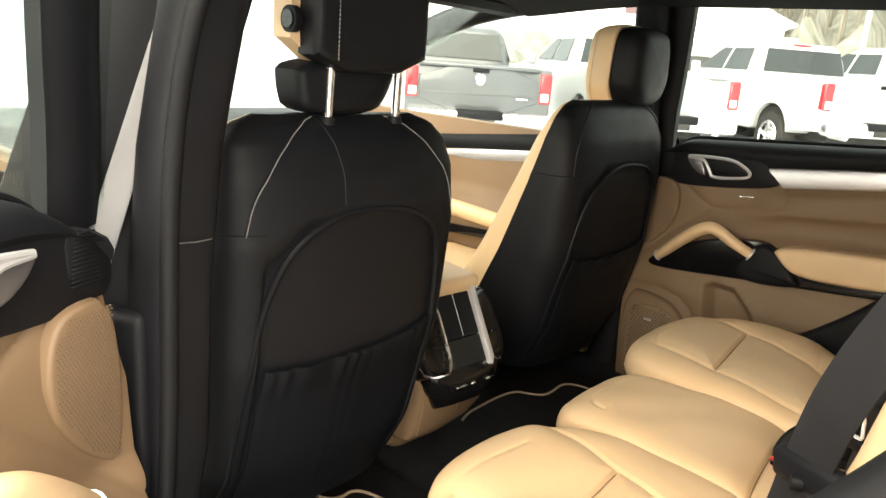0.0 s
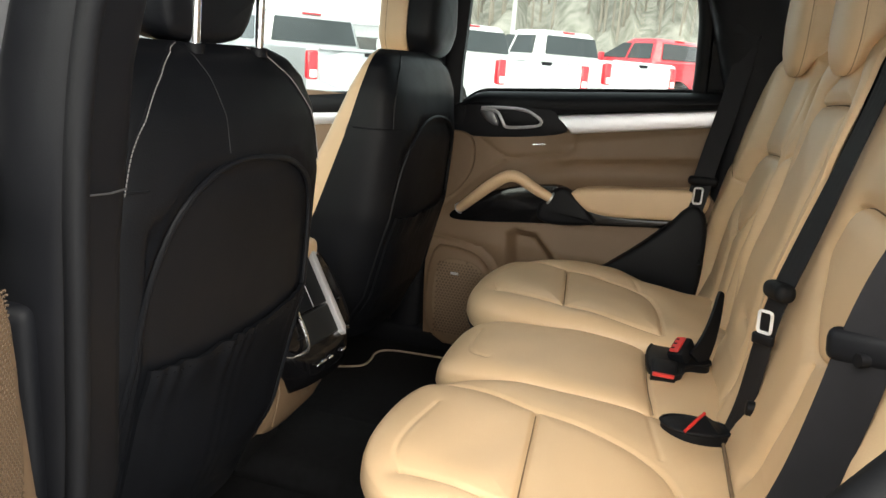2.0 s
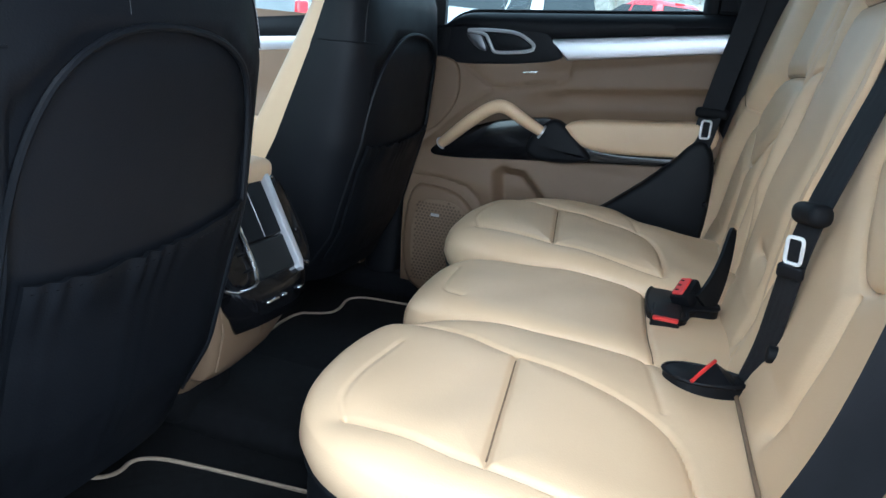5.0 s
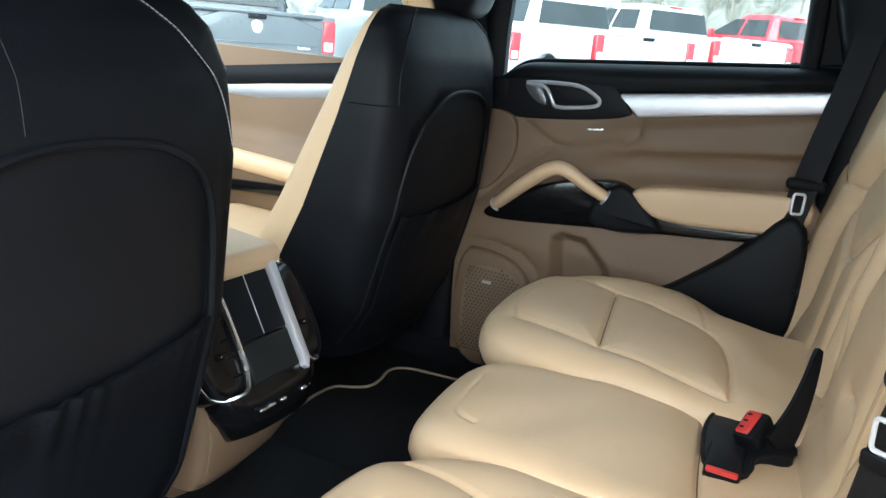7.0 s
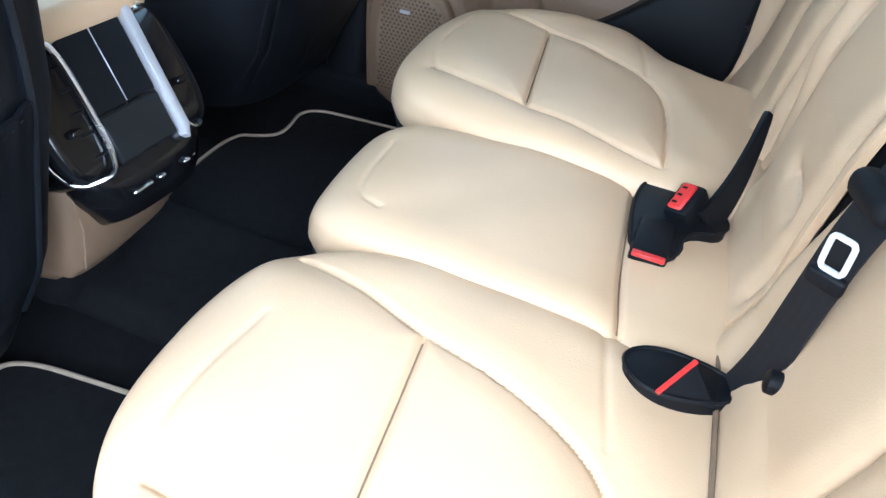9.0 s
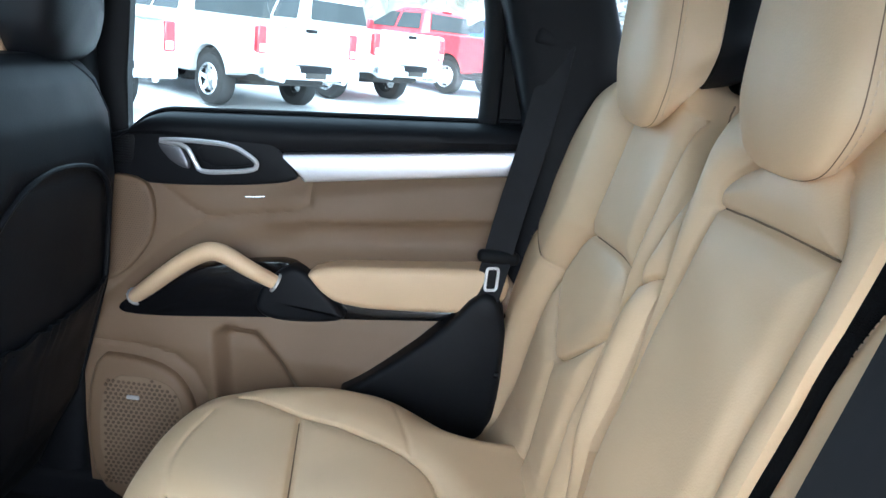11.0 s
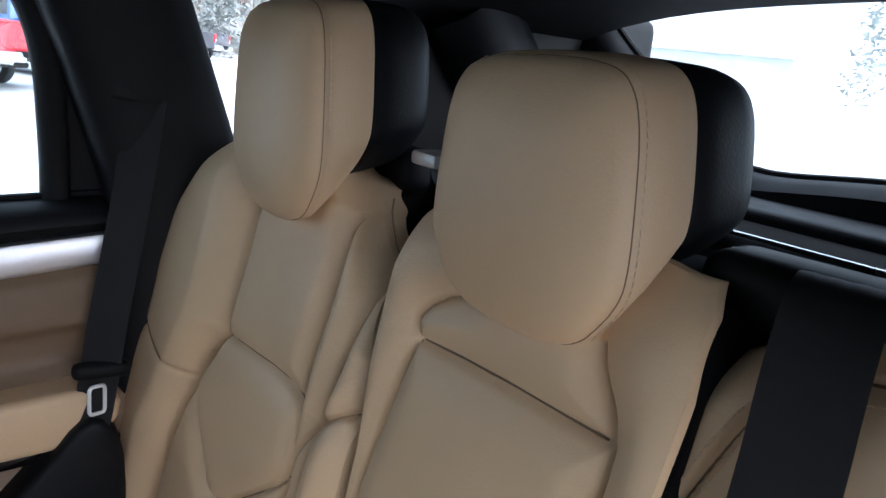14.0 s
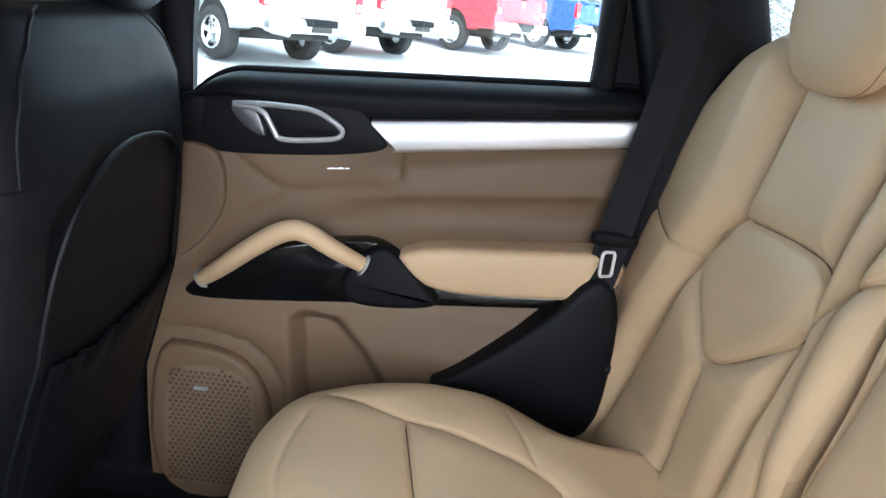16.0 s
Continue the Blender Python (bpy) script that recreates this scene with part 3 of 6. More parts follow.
def rear_outer_seat(side, cush, clines, label):
    """side +1: the far seat; -1: its mirror image about the middle seat."""
    m = (lambda x: x) if side > 0 else (lambda x: SEAT_MID - x)
    t = thing("rear_seat", label, "car seat", "rear seats", at=(m(0.44), -0.1, 0.5))
    cx, hw, y1, zc, pr = cush
    cushion("cushion", cx, hw, -0.31, y1, zc, clines[:3], 0.50, t, skew=0.07, p=pr, faint=clines[3:], drop=0.042 if side > 0 else 0.027, front=0.06 if side > 0 else 0.026, tail=0.05 if side > 0 else 0.0)
    d = lambda *pts: [(m(x), z) for x, z in pts]  # noqa: E731
    shield = d((0.504, 1.129), (0.40, 1.138), (0.303, 1.139), (0.288, 1.095), (0.285, 1.058), (0.35, 1.008), (0.427, 0.957), (0.49, 0.998), (0.555, 1.058), (0.540, 1.105), (0.504, 1.129))
    outer = d((0.512, 1.31), (0.505, 1.22), (0.504, 1.135), (0.555, 1.058), (0.578, 0.967), (0.625, 0.85), (0.635, 0.76))
    in_a = d((0.308, 1.31), (0.300, 1.26), (0.303, 1.20), (0.303, 1.139))
    in_b = d((0.292, 1.333), (0.262, 1.306), (0.247, 1.262), (0.246, 1.215), (0.252, 1.15), (0.256, 1.125))
    trans = d((0.285, 1.058), (0.283, 1.09), (0.259, 1.125), (0.225, 1.150), (0.199, 1.163))
    low_a = d((0.285, 1.058), (0.288, 1.0), (0.297, 0.91), (0.31, 0.80))
    low_b = d((0.259, 1.125), (0.258, 1.03), (0.240, 0.94), (0.235, 0.80))
    side_c = d((0.72, 1.10), (0.655, 1.073), (0.605, 1.062), (0.560, 1.057))
    low_c = d((0.427, 0.957), (0.436, 0.88), (0.425, 0.80))
    lines = [outer, in_a, in_b, shield, trans, low_a, low_b, low_c]
    if side < 0:
        in_b = [(-0.135, 1.328), (-0.112, 1.300), (-0.097, 1.26), (-0.078, 1.205), (-0.066, 1.16), (-0.062, 1.08), (-0.066, 0.90)]
        lines = [outer, shield, in_b, low_c]
        lines.append([(-0.135, 1.325), (-0.18, 1.332), (-0.22, 1.338), (-0.34, 1.349)])
    inner = [(m(x), z) for x, z in ((0.24, 0.80), (0.258, 1.03), (0.258, 1.19), (0.27, 1.30))]
    outb = [(m(x), z) for x, z in ((0.635, 0.76), (0.578, 0.967), (0.555, 1.058), (0.52, 1.135), (0.52, 1.31))]
    xc = m(0.470) if side > 0 else -0.341
    backrest("backrest", xc, [(0.70, 0.25), (0.9, 0.268), (1.15, 0.272), (1.26, 0.268), (1.31, 0.25), (1.38, 0.20)] if side > 0 else [(0.70, 0.27), (0.9, 0.290), (1.15, 0.294), (1.28, 0.292), (1.38, 0.280)],
             lines, t, inner, outb, back=0.022 if side < 0 else 0.0, top=1.375 if side > 0 else 1.370, round_top=0.09 if side > 0 else 0.055, bolster=0.020 if side > 0 else 0.010, stitched=(2, 4) if side < 0 else (), deep=() if side < 0 else (0, 1, 2, 5), shallow=() if side < 0 else (side_c,),
             inner_line=[(0.70, 0.25), (1.0, 0.268), (1.15, 0.268), (1.22, 0.258), (1.27, 0.238), (1.31, 0.212), (1.345, 0.178), (1.375, 0.13)] if side > 0 else None)
    if side < 0:
        # A solid brown strip paints the shade where cushion and back meet.
        part("gap_shade_strip", tube([(q, float(back_y(0.775)) + 0.062 * (q - 0.12) + 0.003, 0.7745) for q in np.linspace(-0.53, -0.10, 20)], 0.0028, 6), SEAM, t, "brown strip painted as the shade between cushion and back")
    part("headrest_core", rbox((m(0.402), -0.455, 1.352), (0.16, 0.04, 0.05), 0.015), BLACK_P, t)
    headrest(t, 0.420 if side > 0 else -0.340, -0.312 if side > 0 else -0.365, 1.283, 0.245, 0.232)
    return t


rear_outer_seat(1, (0.350, 0.228, 0.25, 0.826, 3.0),
                [[(0.445, 0.060), (0.187, 0.020)], [(0.505, 0.165), (0.450, 0.062), (0.425, -0.034), (0.375, -0.122), (0.305, -0.155), (0.157, -0.174)],
                 [(0.242, 0.172), (0.207, 0.10), (0.188, 0.02), (0.169, -0.078), (0.155, -0.170)], [(0.242, 0.172), (0.30, 0.197), (0.371, 0.199), (0.45, 0.188)], [(0.53, -0.07), (0.46, -0.09), (0.39, -0.108)]], "tan leather outer rear seat with black headrest shell")
rear_outer_seat(-1, (-0.332, 0.209, 0.180, 0.790, 2.9),
                [[(-0.236, -0.022), (-0.490, -0.053)], [(-0.185, 0.135), (-0.205, 0.058), (-0.236, -0.022), (-0.256, -0.116), (-0.288, -0.19), (-0.335, -0.226), (-0.43, -0.246), (-0.49, -0.25)],
                 [(-0.462, 0.10), (-0.472, 0.03), (-0.490, -0.053), (-0.497, -0.14), (-0.49, -0.25)], [(-0.462, 0.10), (-0.43, 0.124), (-0.36, 0.128), (-0.28, 0.118)], [(-0.14, -0.172), (-0.20, -0.184), (-0.275, -0.203)]], "tan leather outer rear seat beside the open door")


def rear_middle_seat():
    t = thing("rear_seat", "narrow tan leather middle rear seat with fold-down armrest panel", "car seat", "rear seats", at=(0.03, -0.1, 0.5))
    cushion("cushion", 0.0, 0.14, -0.31, 0.195, 0.795, [[(-0.135, -0.183), (-0.057, -0.168), (0.042, -0.157), (0.125, -0.15)]], 0.50, t, faint=[[(-0.085, 0.10), (-0.07, 0.132), (-0.02, 0.145), (0.06, 0.15)]], p=4.5, drop=0.014, skew=0.07, front=0.05)
    bl = [[(0.154, 1.246), (0.06, 1.251), (-0.049, 1.252)], [(0.154, 1.246), (0.163, 1.20), (0.175, 1.12), (0.176, 0.80)], [(-0.049, 1.252), (-0.051, 1.22), (-0.040, 1.16), (-0.038, 1.06), (-0.045, 0.80)],
          [(0.154, 1.247), (0.163, 1.262), (0.149, 1.278), (0.107, 1.297)], [(-0.020, 1.304), (-0.025, 1.290), (-0.043, 1.268), (-0.048, 1.253)], [(0.0, 0.885), (0.06, 0.893)]]
    backrest("backrest", 0.054, [(0.70, 0.124), (1.0, 0.126), (1.14, 0.131), (1.22, 0.141), (1.30, 0.143), (1.345, 0.137), (1.362, 0.126)], bl, t, [(-0.05, 0.8), (-0.045, 1.3)], [(0.172, 0.8), (0.16, 1.3)], bolster=0.007, round_top=0.006, top=1.362, roll=0.006, shell_w=0.99, thick=0.008, bare=(3,), top_roll=0.012)
    headrest(t, 0.051, -0.350, 1.286, 0.210, 0.188, lift=0.050, deep=0.82)


rear_middle_seat()


# ---- front seats ----
SEAT_Z = [0.60, 0.72, 0.92, 1.10, 1.20, 1.25, 1.275, 1.288]
SEAT_R = [0.10, 0.045, 0.0, -0.012, 0.0, 0.018, 0.035, 0.055]
SEAT_F = [0.60, 0.49, 0.34, 0.225, 0.16, 0.12, 0.10, 0.085]
SEAT_W = [0.215, 0.240, 0.245, 0.238, 0.228, 0.212, 0.188, 0.15]


def seat_rear(x, z):
    """Depth of the seat back's rear face at x from its middle and height z."""
    r, f, w = np.interp(z, SEAT_Z, SEAT_R), np.interp(z, SEAT_Z, SEAT_F), np.interp(z, SEAT_Z, SEAT_W)
    half = (f - r) / 2
    c = np.clip(np.abs(x) / w, 0, 0.9999) ** (1 / 0.45)
    return r + half - (1 - c * c) ** 0.25 * half - 0.012 * (1 - (x / w) ** 2)


def driver_headrest(t):
    """The driver's head restraint: a boxy black shell, a tan pad in front of it and a black chin below."""
    pad = part("pad", plate([(-0.556, 1.334), (-0.319, 1.334), (-0.319, 1.50), (-0.345, 1.545), (-0.53, 1.545), (-0.556, 1.50)], "y", 0.455, -0.072, 0.045, 1, 6), BEIGE, t, "tan leather headrest pad")
    part("chin", plate([(-0.546, 1.35), (-0.544, 1.305), (-0.530, 1.270), (-0.40, 1.270), (-0.372, 1.300), (-0.355, 1.35)], "y", 0.375, 0.06, 0.016, 2, 3), BLACK_L, t, "black leather headrest chin")
    shell = part("shell", plate([(-0.538, 1.334), (-0.330, 1.334), (-0.324, 1.42), (-0.332, 1.515), (-0.36, 1.545), (-0.515, 1.545), (-0.538, 1.515), (-0.543, 1.42)], "y", 0.343, 0.045, 0.016, 1, 5), BLACK_L, t, "black leather headrest shell")
    stitches([(-0.505 - 0.006 * (q - 1.36), 0.3422, q) for q in np.linspace(1.352, 1.525, 36)], THREAD_G, shell, size=0.0008)
    b = part("headrest_button", tube([(-0.548, 0.385, 1.40), (-0.559, 0.385, 1.40)], 0.018, 20), BLACK_P, t, "round black headrest button")
    part("button_cap", tube([(-0.558, 0.385, 1.40), (-0.5615, 0.385, 1.40)], 0.012, 18), PIANO, b)
    for x in (-0.492, -0.360):
        part("post", tube([(x, 0.378, 1.258), (x, 0.374, 1.36)], 0.0066, 12), CHROME, t, "chrome headrest post")
        part("post_collar", tube([(x, 0.379, 1.258), (x, 0.379, 1.2695)], 0.0125, 14), BLACK_P, t)


def front_seat(xc, yr, label, hx, hz, s):
    """A front seat seen from behind: s is +1 for the passenger."""
    t = thing("front_seat", label, "car seat", "front seats", at=(xc, yr + 0.2, 0.48))
    nu = 90
    low = lambda z: z - (0.017 if s < 0 else 0.0) * float(smooth01(1.12, 1.27, z))  # noqa: E731
    zs = np.concatenate([np.linspace(0.60, 1.2, 50), np.linspace(1.21, 1.288, 16)])
    rows_b, rows_f = [], []
    for z in zs:
        r, f, w = (float(np.interp(z, SEAT_Z, q)) for q in (SEAT_R, SEAT_F, SEAT_W))
        half = (f - r) / 2
        ang = np.linspace(math.pi, math.tau, nu)
        ca, sa = np.cos(ang), np.sin(ang)
        x = np.sign(ca) * np.abs(ca) ** 0.45 * w
        y = -np.abs(sa) ** 0.5 * half + r + half - 0.012 * (1 - (x / w) ** 2)
        d = seg_dist(x, np.full(nu, z), [(-0.30, 1.118), (-0.16, 1.118)])
        y = y + 0.004 * np.exp(-((d / 0.004) ** 2))
        # recessed panel under the arch
        arch = smooth01(0.0, 0.012, 1.14 - z - 0.9 * np.clip(np.abs(x) - 0.10, 0, 1) ** 1.0 * 0.9 - 0.0) * smooth01(0.178, 0.168, np.abs(x)) * smooth01(0.60, 0.70, z)
        y = y + 0.008 * arch
        rows_b.append(np.stack([xc + x, yr + y, np.full(nu, low(z))], -1))
        ang = np.linspace(0, math.pi, nu)
        ca, sa = np.cos(ang), np.sin(ang)
        x = np.sign(ca) * np.abs(ca) ** 0.45 * w
        y = np.abs(sa) ** 0.5 * half * 0.55 + (r + half)
        rows_f.append(np.stack([xc + x, yr + y, np.full(nu, low(z))], -1))
    cover = part("back_cover", from_grid(np.array(rows_b)), BLACK_L, t, "black leather back cover")
    part("front_pad", from_grid(np.array(rows_f)), BEIGE, t, "tan leather seat front")
    top = np.concatenate([rows_b[-1], rows_f[-1][1:-1]])
    bm = bmesh.new()
    bm.faces.new([bm.verts.new(p) for p in top])
    bmesh.ops.triangulate(bm, faces=bm.faces)
    part("top_cap", bm, BLACK_L, t)
    at = lambda x, z, off=0.0: (xc + x, yr + float(seat_rear(x, z)) - off, low(z))  # noqa: E731
    # arch piping, side seams with stitching, map pocket
    arch = smooth_line([(-0.188, 0.64), (-0.189, 0.88), (-0.176, 1.0), (-0.152, 1.068), (-0.120, 1.108), (-0.05, 1.138), (0.03, 1.140), (0.110, 1.124), (0.155, 1.08), (0.170, 1.0), (0.172, 0.85), (0.168, 0.64)], 3)
    part("piping", tube([at(a, b, -0.001) for a, b in arch], 0.0042, 8), BLACK_L, cover)
    for sx in (-1, 1):
        edge = [(0.199, 1.117), (0.187, 1.168), (0.162, 1.212), (0.132, 1.251), (0.094, 1.279), (0.068, 1.2865)] if s < 0 else [(0.203, 1.12), (0.198, 1.18), (0.180, 1.228), (0.150, 1.260), (0.120, 1.279), (0.095, 1.2845)]
        side = smooth_line([(sx * a, b) for a, b in edge], 3)
        part("side_seam", tube([at(a, b, 0.0) for a, b in side], 0.0022, 6), BLACK_L, cover)
        if s < 0:
            stitches([at(a, b, 0.0026) for a, b in side], THREAD_G, cover, size=0.0007, step=0.005)
    px, pz = np.meshgrid(np.linspace(-0.166, 0.166, 110), np.linspace(0.64, 0.922, 30), indexing="ij")
    fold = smooth01(0.84, 0.922, pz)
    gather = np.sin(px * 170 + 3 * np.sin(px * 41)) * (0.35 + np.exp(-((px + 0.07) / 0.06) ** 2))
    yy = seat_rear(px, pz) + 0.003 - 0.0045 * fold + 0.0022 * fold * gather + 0.0012 * np.sin(px * 21 + pz * 9)
    pock = part("map_pocket", slab(np.stack([xc + px, yr + yy, pz + 0.0012 * gather + (0.05 * px - 0.012 * (1 - (px / 0.166) ** 2)) * fold], -1), (0, 0.006, 0)), BLACK_L, t, "gathered black map pocket")
    stitches([(xc + q, yr + float(seat_rear(q, 0.918)) - 0.0025, 0.914 + 0.05 * q - 0.012 * (1 - (q / 0.166) ** 2)) for q in np.linspace(-0.16, 0.16, 40)], BLACK_P, pock, step=0.012)
    part("cushion", rbox((xc, yr + 0.52, 0.68), (0.48, 0.50, 0.14), 0.05, 4), BEIGE, t)
    part("seat_base", rbox((xc, yr + 0.54, 0.56), (0.44, 0.44, 0.14), 0.02), BLACK_P, t)
    for sx in (-1, 1):
        part("seat_rail", rbox((xc + sx * 0.19, yr + 0.55, 0.475), (0.05, 0.40, 0.045), 0.008), BLACK_P, t)
    if s < 0:
        driver_headrest(t)
        inner = smooth_line([(-0.064, 1.284), (-0.050, 1.25), (-0.045, 1.20), (-0.046, 1.15)], 3)
        part("inner_seam", tube([at(a, b, 0.0) for a, b in inner], 0.0008, 6), BLACK_L, cover)
    else:
        hx, hz, yh = hx + 0.03, hz - 0.012, yr + 0.175
        headrest(t, xc + hx, yh, hz, 0.205, 0.225, flip=1, post=False, lift=0.015, deep=1.2, shell_k=0.95)
        part("neck", rbox((xc + hx, yh - 0.09, hz - 0.010), (0.088, 0.06, 0.08), 0.02, 4), BLACK_L, t, "black leather headrest neck")
        for sx in (-1, 1):
            part("post", tube([(xc + hx + sx * 0.05, yr + 0.075, 1.25), (xc + hx + sx * 0.05, yr + 0.075, hz + 0.05)], 0.007, 12), CHROME, t, "chrome headrest post")
    part("cross_seam", tube([at(a, 1.118, -0.001) for a in np.linspace(-0.238, -0.172, 20)], 0.0016, 6), BLACK_P, cover)
    return t


front_seat(-0.447, 0.345, "driver seat with black leather back and map pocket", 0.046, 1.312, -1)
front_seat(0.478, 0.44, "passenger seat with black leather back and tan front", 0.086, 1.262, 1)


# ---- doors ----
def sill_top(y):
    return 1.243 - (y + 0.17) * 0.075 - 0.085 * max(0.0, (y - 0.37) / 0.115) ** 2.2


def sill_k(y):
    """Height of the sill pad down to the trim strip, against its full height."""
    return (sill_top(y) - (1.158 + (0.171 - min(y, 0.171)) * 0.123) + 0.004) / 0.075


def door_surface(y, z):
    """Inner face of the rear door panel: x for given y, z."""
    x = np.interp(z, [0.44, 0.52, 0.64, 0.80, 0.87, 0.90, 1.00, 1.05, 1.12, 1.20], [0.70, 0.685, 0.672, 0.672, 0.685, 0.70, 0.708, 0.712, 0.722, 0.728])
    # ledge under the arm rest towards the rear
    x -= 0.022 * smooth01(0.20, 0.08, y) * np.exp(-(((z - 0.955) / 0.05) ** 2))
    # moulded pocket
    well = [(0.274, 0.835), (0.25, 0.853), (0.19, 0.848), (0.14, 0.80), (0.085, 0.715), (0.09, 0.66), (0.25, 0.66)]
    inside = np.full(np.shape(y), 1.0)
    for (a0, b0), (a1, b1) in zip(well, well[1:] + well[:1]):
        inside = np.minimum(inside, ((a0 - y) * (b1 - b0) + (z - b0) * (a1 - a0)) / math.hypot(a1 - a0, b1 - b0))
    x += 0.036 * smooth01(-0.002, 0.026, inside)
    # padded roll under the trim strip and the hollow below it
    ze = z + 0.1135 * (y - 0.12)
    zb = 1.113 + (0.132 - y) * 0.172
    x -= 0.013 * smooth01(1.028, 1.050, ze) * smooth01(0.24, 0.10, y) * smooth01(zb + 0.004, zb - 0.028, z)
    x += 0.012 * np.exp(-(((ze - 1.002) / 0.028) ** 2)) * smooth01(0.36, 0.16, y)
    # front corner turns away to the hinge
    x += 0.05 * smooth01(0.485, 0.53, y) ** 2
    x += grooves(y, z, [[(0.378, 1.078), (0.325, 1.045), (0.289, 1.032), (0.211, 1.049), (0.121, 1.063), (0.118, 1.116)], [(0.496, 0.847), (0.38, 0.968), (0.303, 1.024)],
                        [(0.12, 1.04), (-0.25, 1.082)], [(0.50, 0.80), (0.40, 0.80), (0.31, 0.78), (0.265, 0.70), (0.25, 0.58)]], depth=0.004, width=0.004, puff=0.003, reach=0.018)
    return x


def rear_door(X, label, glass_up):
    t = thing("rear_door", label, "car door", "rear doors", at=tuple(X @ Vector((0.75, 0.15, 0.5))))

    def add(name, bm, material, lab="", parent=None, smooth=True):
        return part(name, moved(bm, X), material, parent or t, lab, smooth)

    y, z = np.meshgrid(np.linspace(-0.25, 0.515, 150), np.linspace(0.46, 1.16, 125), indexing="ij")
    y = np.where(y > 0.30, 0.30 + (y - 0.30) * (np.interp(z, [0.46, 0.85, 1.0, 1.06, 1.095, 1.16], [0.490, 0.496, 0.494, 0.486, 0.478, 0.475]) - 0.30) / 0.215, y)
    low = 1.243 - (y + 0.17) * 0.075 - 0.085 * np.clip((y - 0.37) / 0.115, 0, 2) ** 2.2 - 0.036
    z = np.where(z > 0.98, 0.98 + (z - 0.98) * np.minimum(0.18, low - 0.98) / 0.18, z)
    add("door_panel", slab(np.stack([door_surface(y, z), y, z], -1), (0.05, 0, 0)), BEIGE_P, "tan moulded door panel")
    # padded black sill along the window
    yy = np.linspace(-0.30, 0.484, 60)
    prof = [(0.735, -0.075), (0.716, -0.066), (0.708, -0.045), (0.711, -0.025), (0.722, -0.010), (0.742, -0.001), (0.762, 0.0), (0.775, -0.012), (0.775, -0.075)]
    add("window_sill", from_grid(np.array([[(a, q, sill_top(q) + b * sill_k(q)) for a, b in prof] for q in yy]), closed_v=True), BLACK_P, "black padded window sill")
    add("window_seal", tube([(0.762, q, sill_top(q) + 0.002) for q in yy], 0.006, 8), RUBBER)
    bez = add("handle_bezel", plate([(0.47, 1.165), (0.488, 1.13), (0.484, 1.088), (0.45, 1.088), (0.395, 1.078), (0.25, 1.092), (0.139, 1.112), (0.152, 1.135), (0.175, 1.163), (0.21, 1.187), (0.268, 1.20)], "x", 0.712, 0.03, 0.006, 2), BLACK_P, "black handle surround")
    # ribbed corner piece
    add("corner_grille", plate([(0.421, 1.170), (0.452, 1.164), (0.470, 1.135), (0.474, 1.106), (0.425, 1.106)], "x", 0.7105, 0.006, 0.003, 1), RUBBER, "ribbed black corner grille", bez)
    add("grille_ribs", join(*[rbox((0.7100, 0.447, 1.1095 + k * 0.0044), (0.0016, 0.042 - 0.0012 * k, 0.0018), 0.0006, 1) for k in range(13)]), BLACK_P, "", bez)
    # inside handle: recess, loop and pull tab
    add("handle_recess", plate([(0.322, 1.158), (0.25, 1.159), (0.218, 1.138), (0.224, 1.130), (0.300, 1.119)], "x", 0.7095, 0.01, 0.003, 1), BLACK_P, "", bez)
    loop = smooth_poly([(0.386, 1.158), (0.327, 1.1645), (0.252, 1.165), (0.209, 1.141), (0.214, 1.125), (0.304, 1.1125), (0.314, 1.130), (0.330, 1.156)], 2, 0.2)
    add("handle_loop", tube([(0.701 - 0.005 * math.sin((q[0] - 0.2) / 0.19 * 3.1), q[0], q[1]) for q in loop], 0.0042, 8, closed=True), SATIN, "satin silver door handle loop", bez)
    add("handle_tab", plate([(0.384, 1.157), (0.345, 1.161), (0.322, 1.115), (0.344, 1.117), (0.368, 1.133)], "x", 0.701, 0.012, 0.004, 1), GREY_T, "dark grey handle tab", bez)
    add("trim_strip", plate([(0.171, 1.158), (0.132, 1.113), (-0.245, 1.168), (-0.245, 1.209)], "x", 0.708, 0.03, 0.007, 0), ALU, "brushed aluminium trim strip")
    add("door_lamp", plate([(0.232, 1.073), (0.232, 1.077), (0.182, 1.083), (0.182, 1.079)], "x", 0.714, 0.01, 0.001, 0), CHROME, "slim chrome door lamp")
    # arm rest and pull handle
    rest = [(0.116, 0.983), (0.09, 0.942), (0.04, 0.917), (-0.10, 0.925), (-0.225, 0.94), (-0.235, 1.018), (-0.10, 1.003)]
    add("armrest", plate(rest, "x", 0.652, 0.06, 0.012, 2, 4), BEIGE, "tan leather arm rest")
    inlay = add("inlay", plate([(0.445, 0.862), (0.40, 0.896), (0.314, 0.948), (0.218, 0.972), (0.12, 0.985), (0.055, 0.918), (-0.10, 0.922), (-0.235, 0.938), (-0.235, 0.918), (0.047, 0.887), (0.145, 0.879), (0.41, 0.848)], "x", 0.676, 0.03, 0.004, 2), PIANO, "black gloss door inlay")
    add("switch_pod", plate([(0.19, 0.925), (0.155, 0.972), (0.118, 0.985), (0.05, 0.918), (0.03, 0.892), (0.14, 0.878), (0.19, 0.888)], "x", 0.652, 0.03, 0.012, 2, 4), BLACK_P, "", inlay)
    grip = smooth_line([(0.682, 0.408, 0.884), (0.660, 0.375, 0.913), (0.642, 0.32, 0.962), (0.634, 0.275, 0.995), (0.634, 0.245, 0.999), (0.640, 0.20, 0.972), (0.655, 0.155, 0.948)], 3)
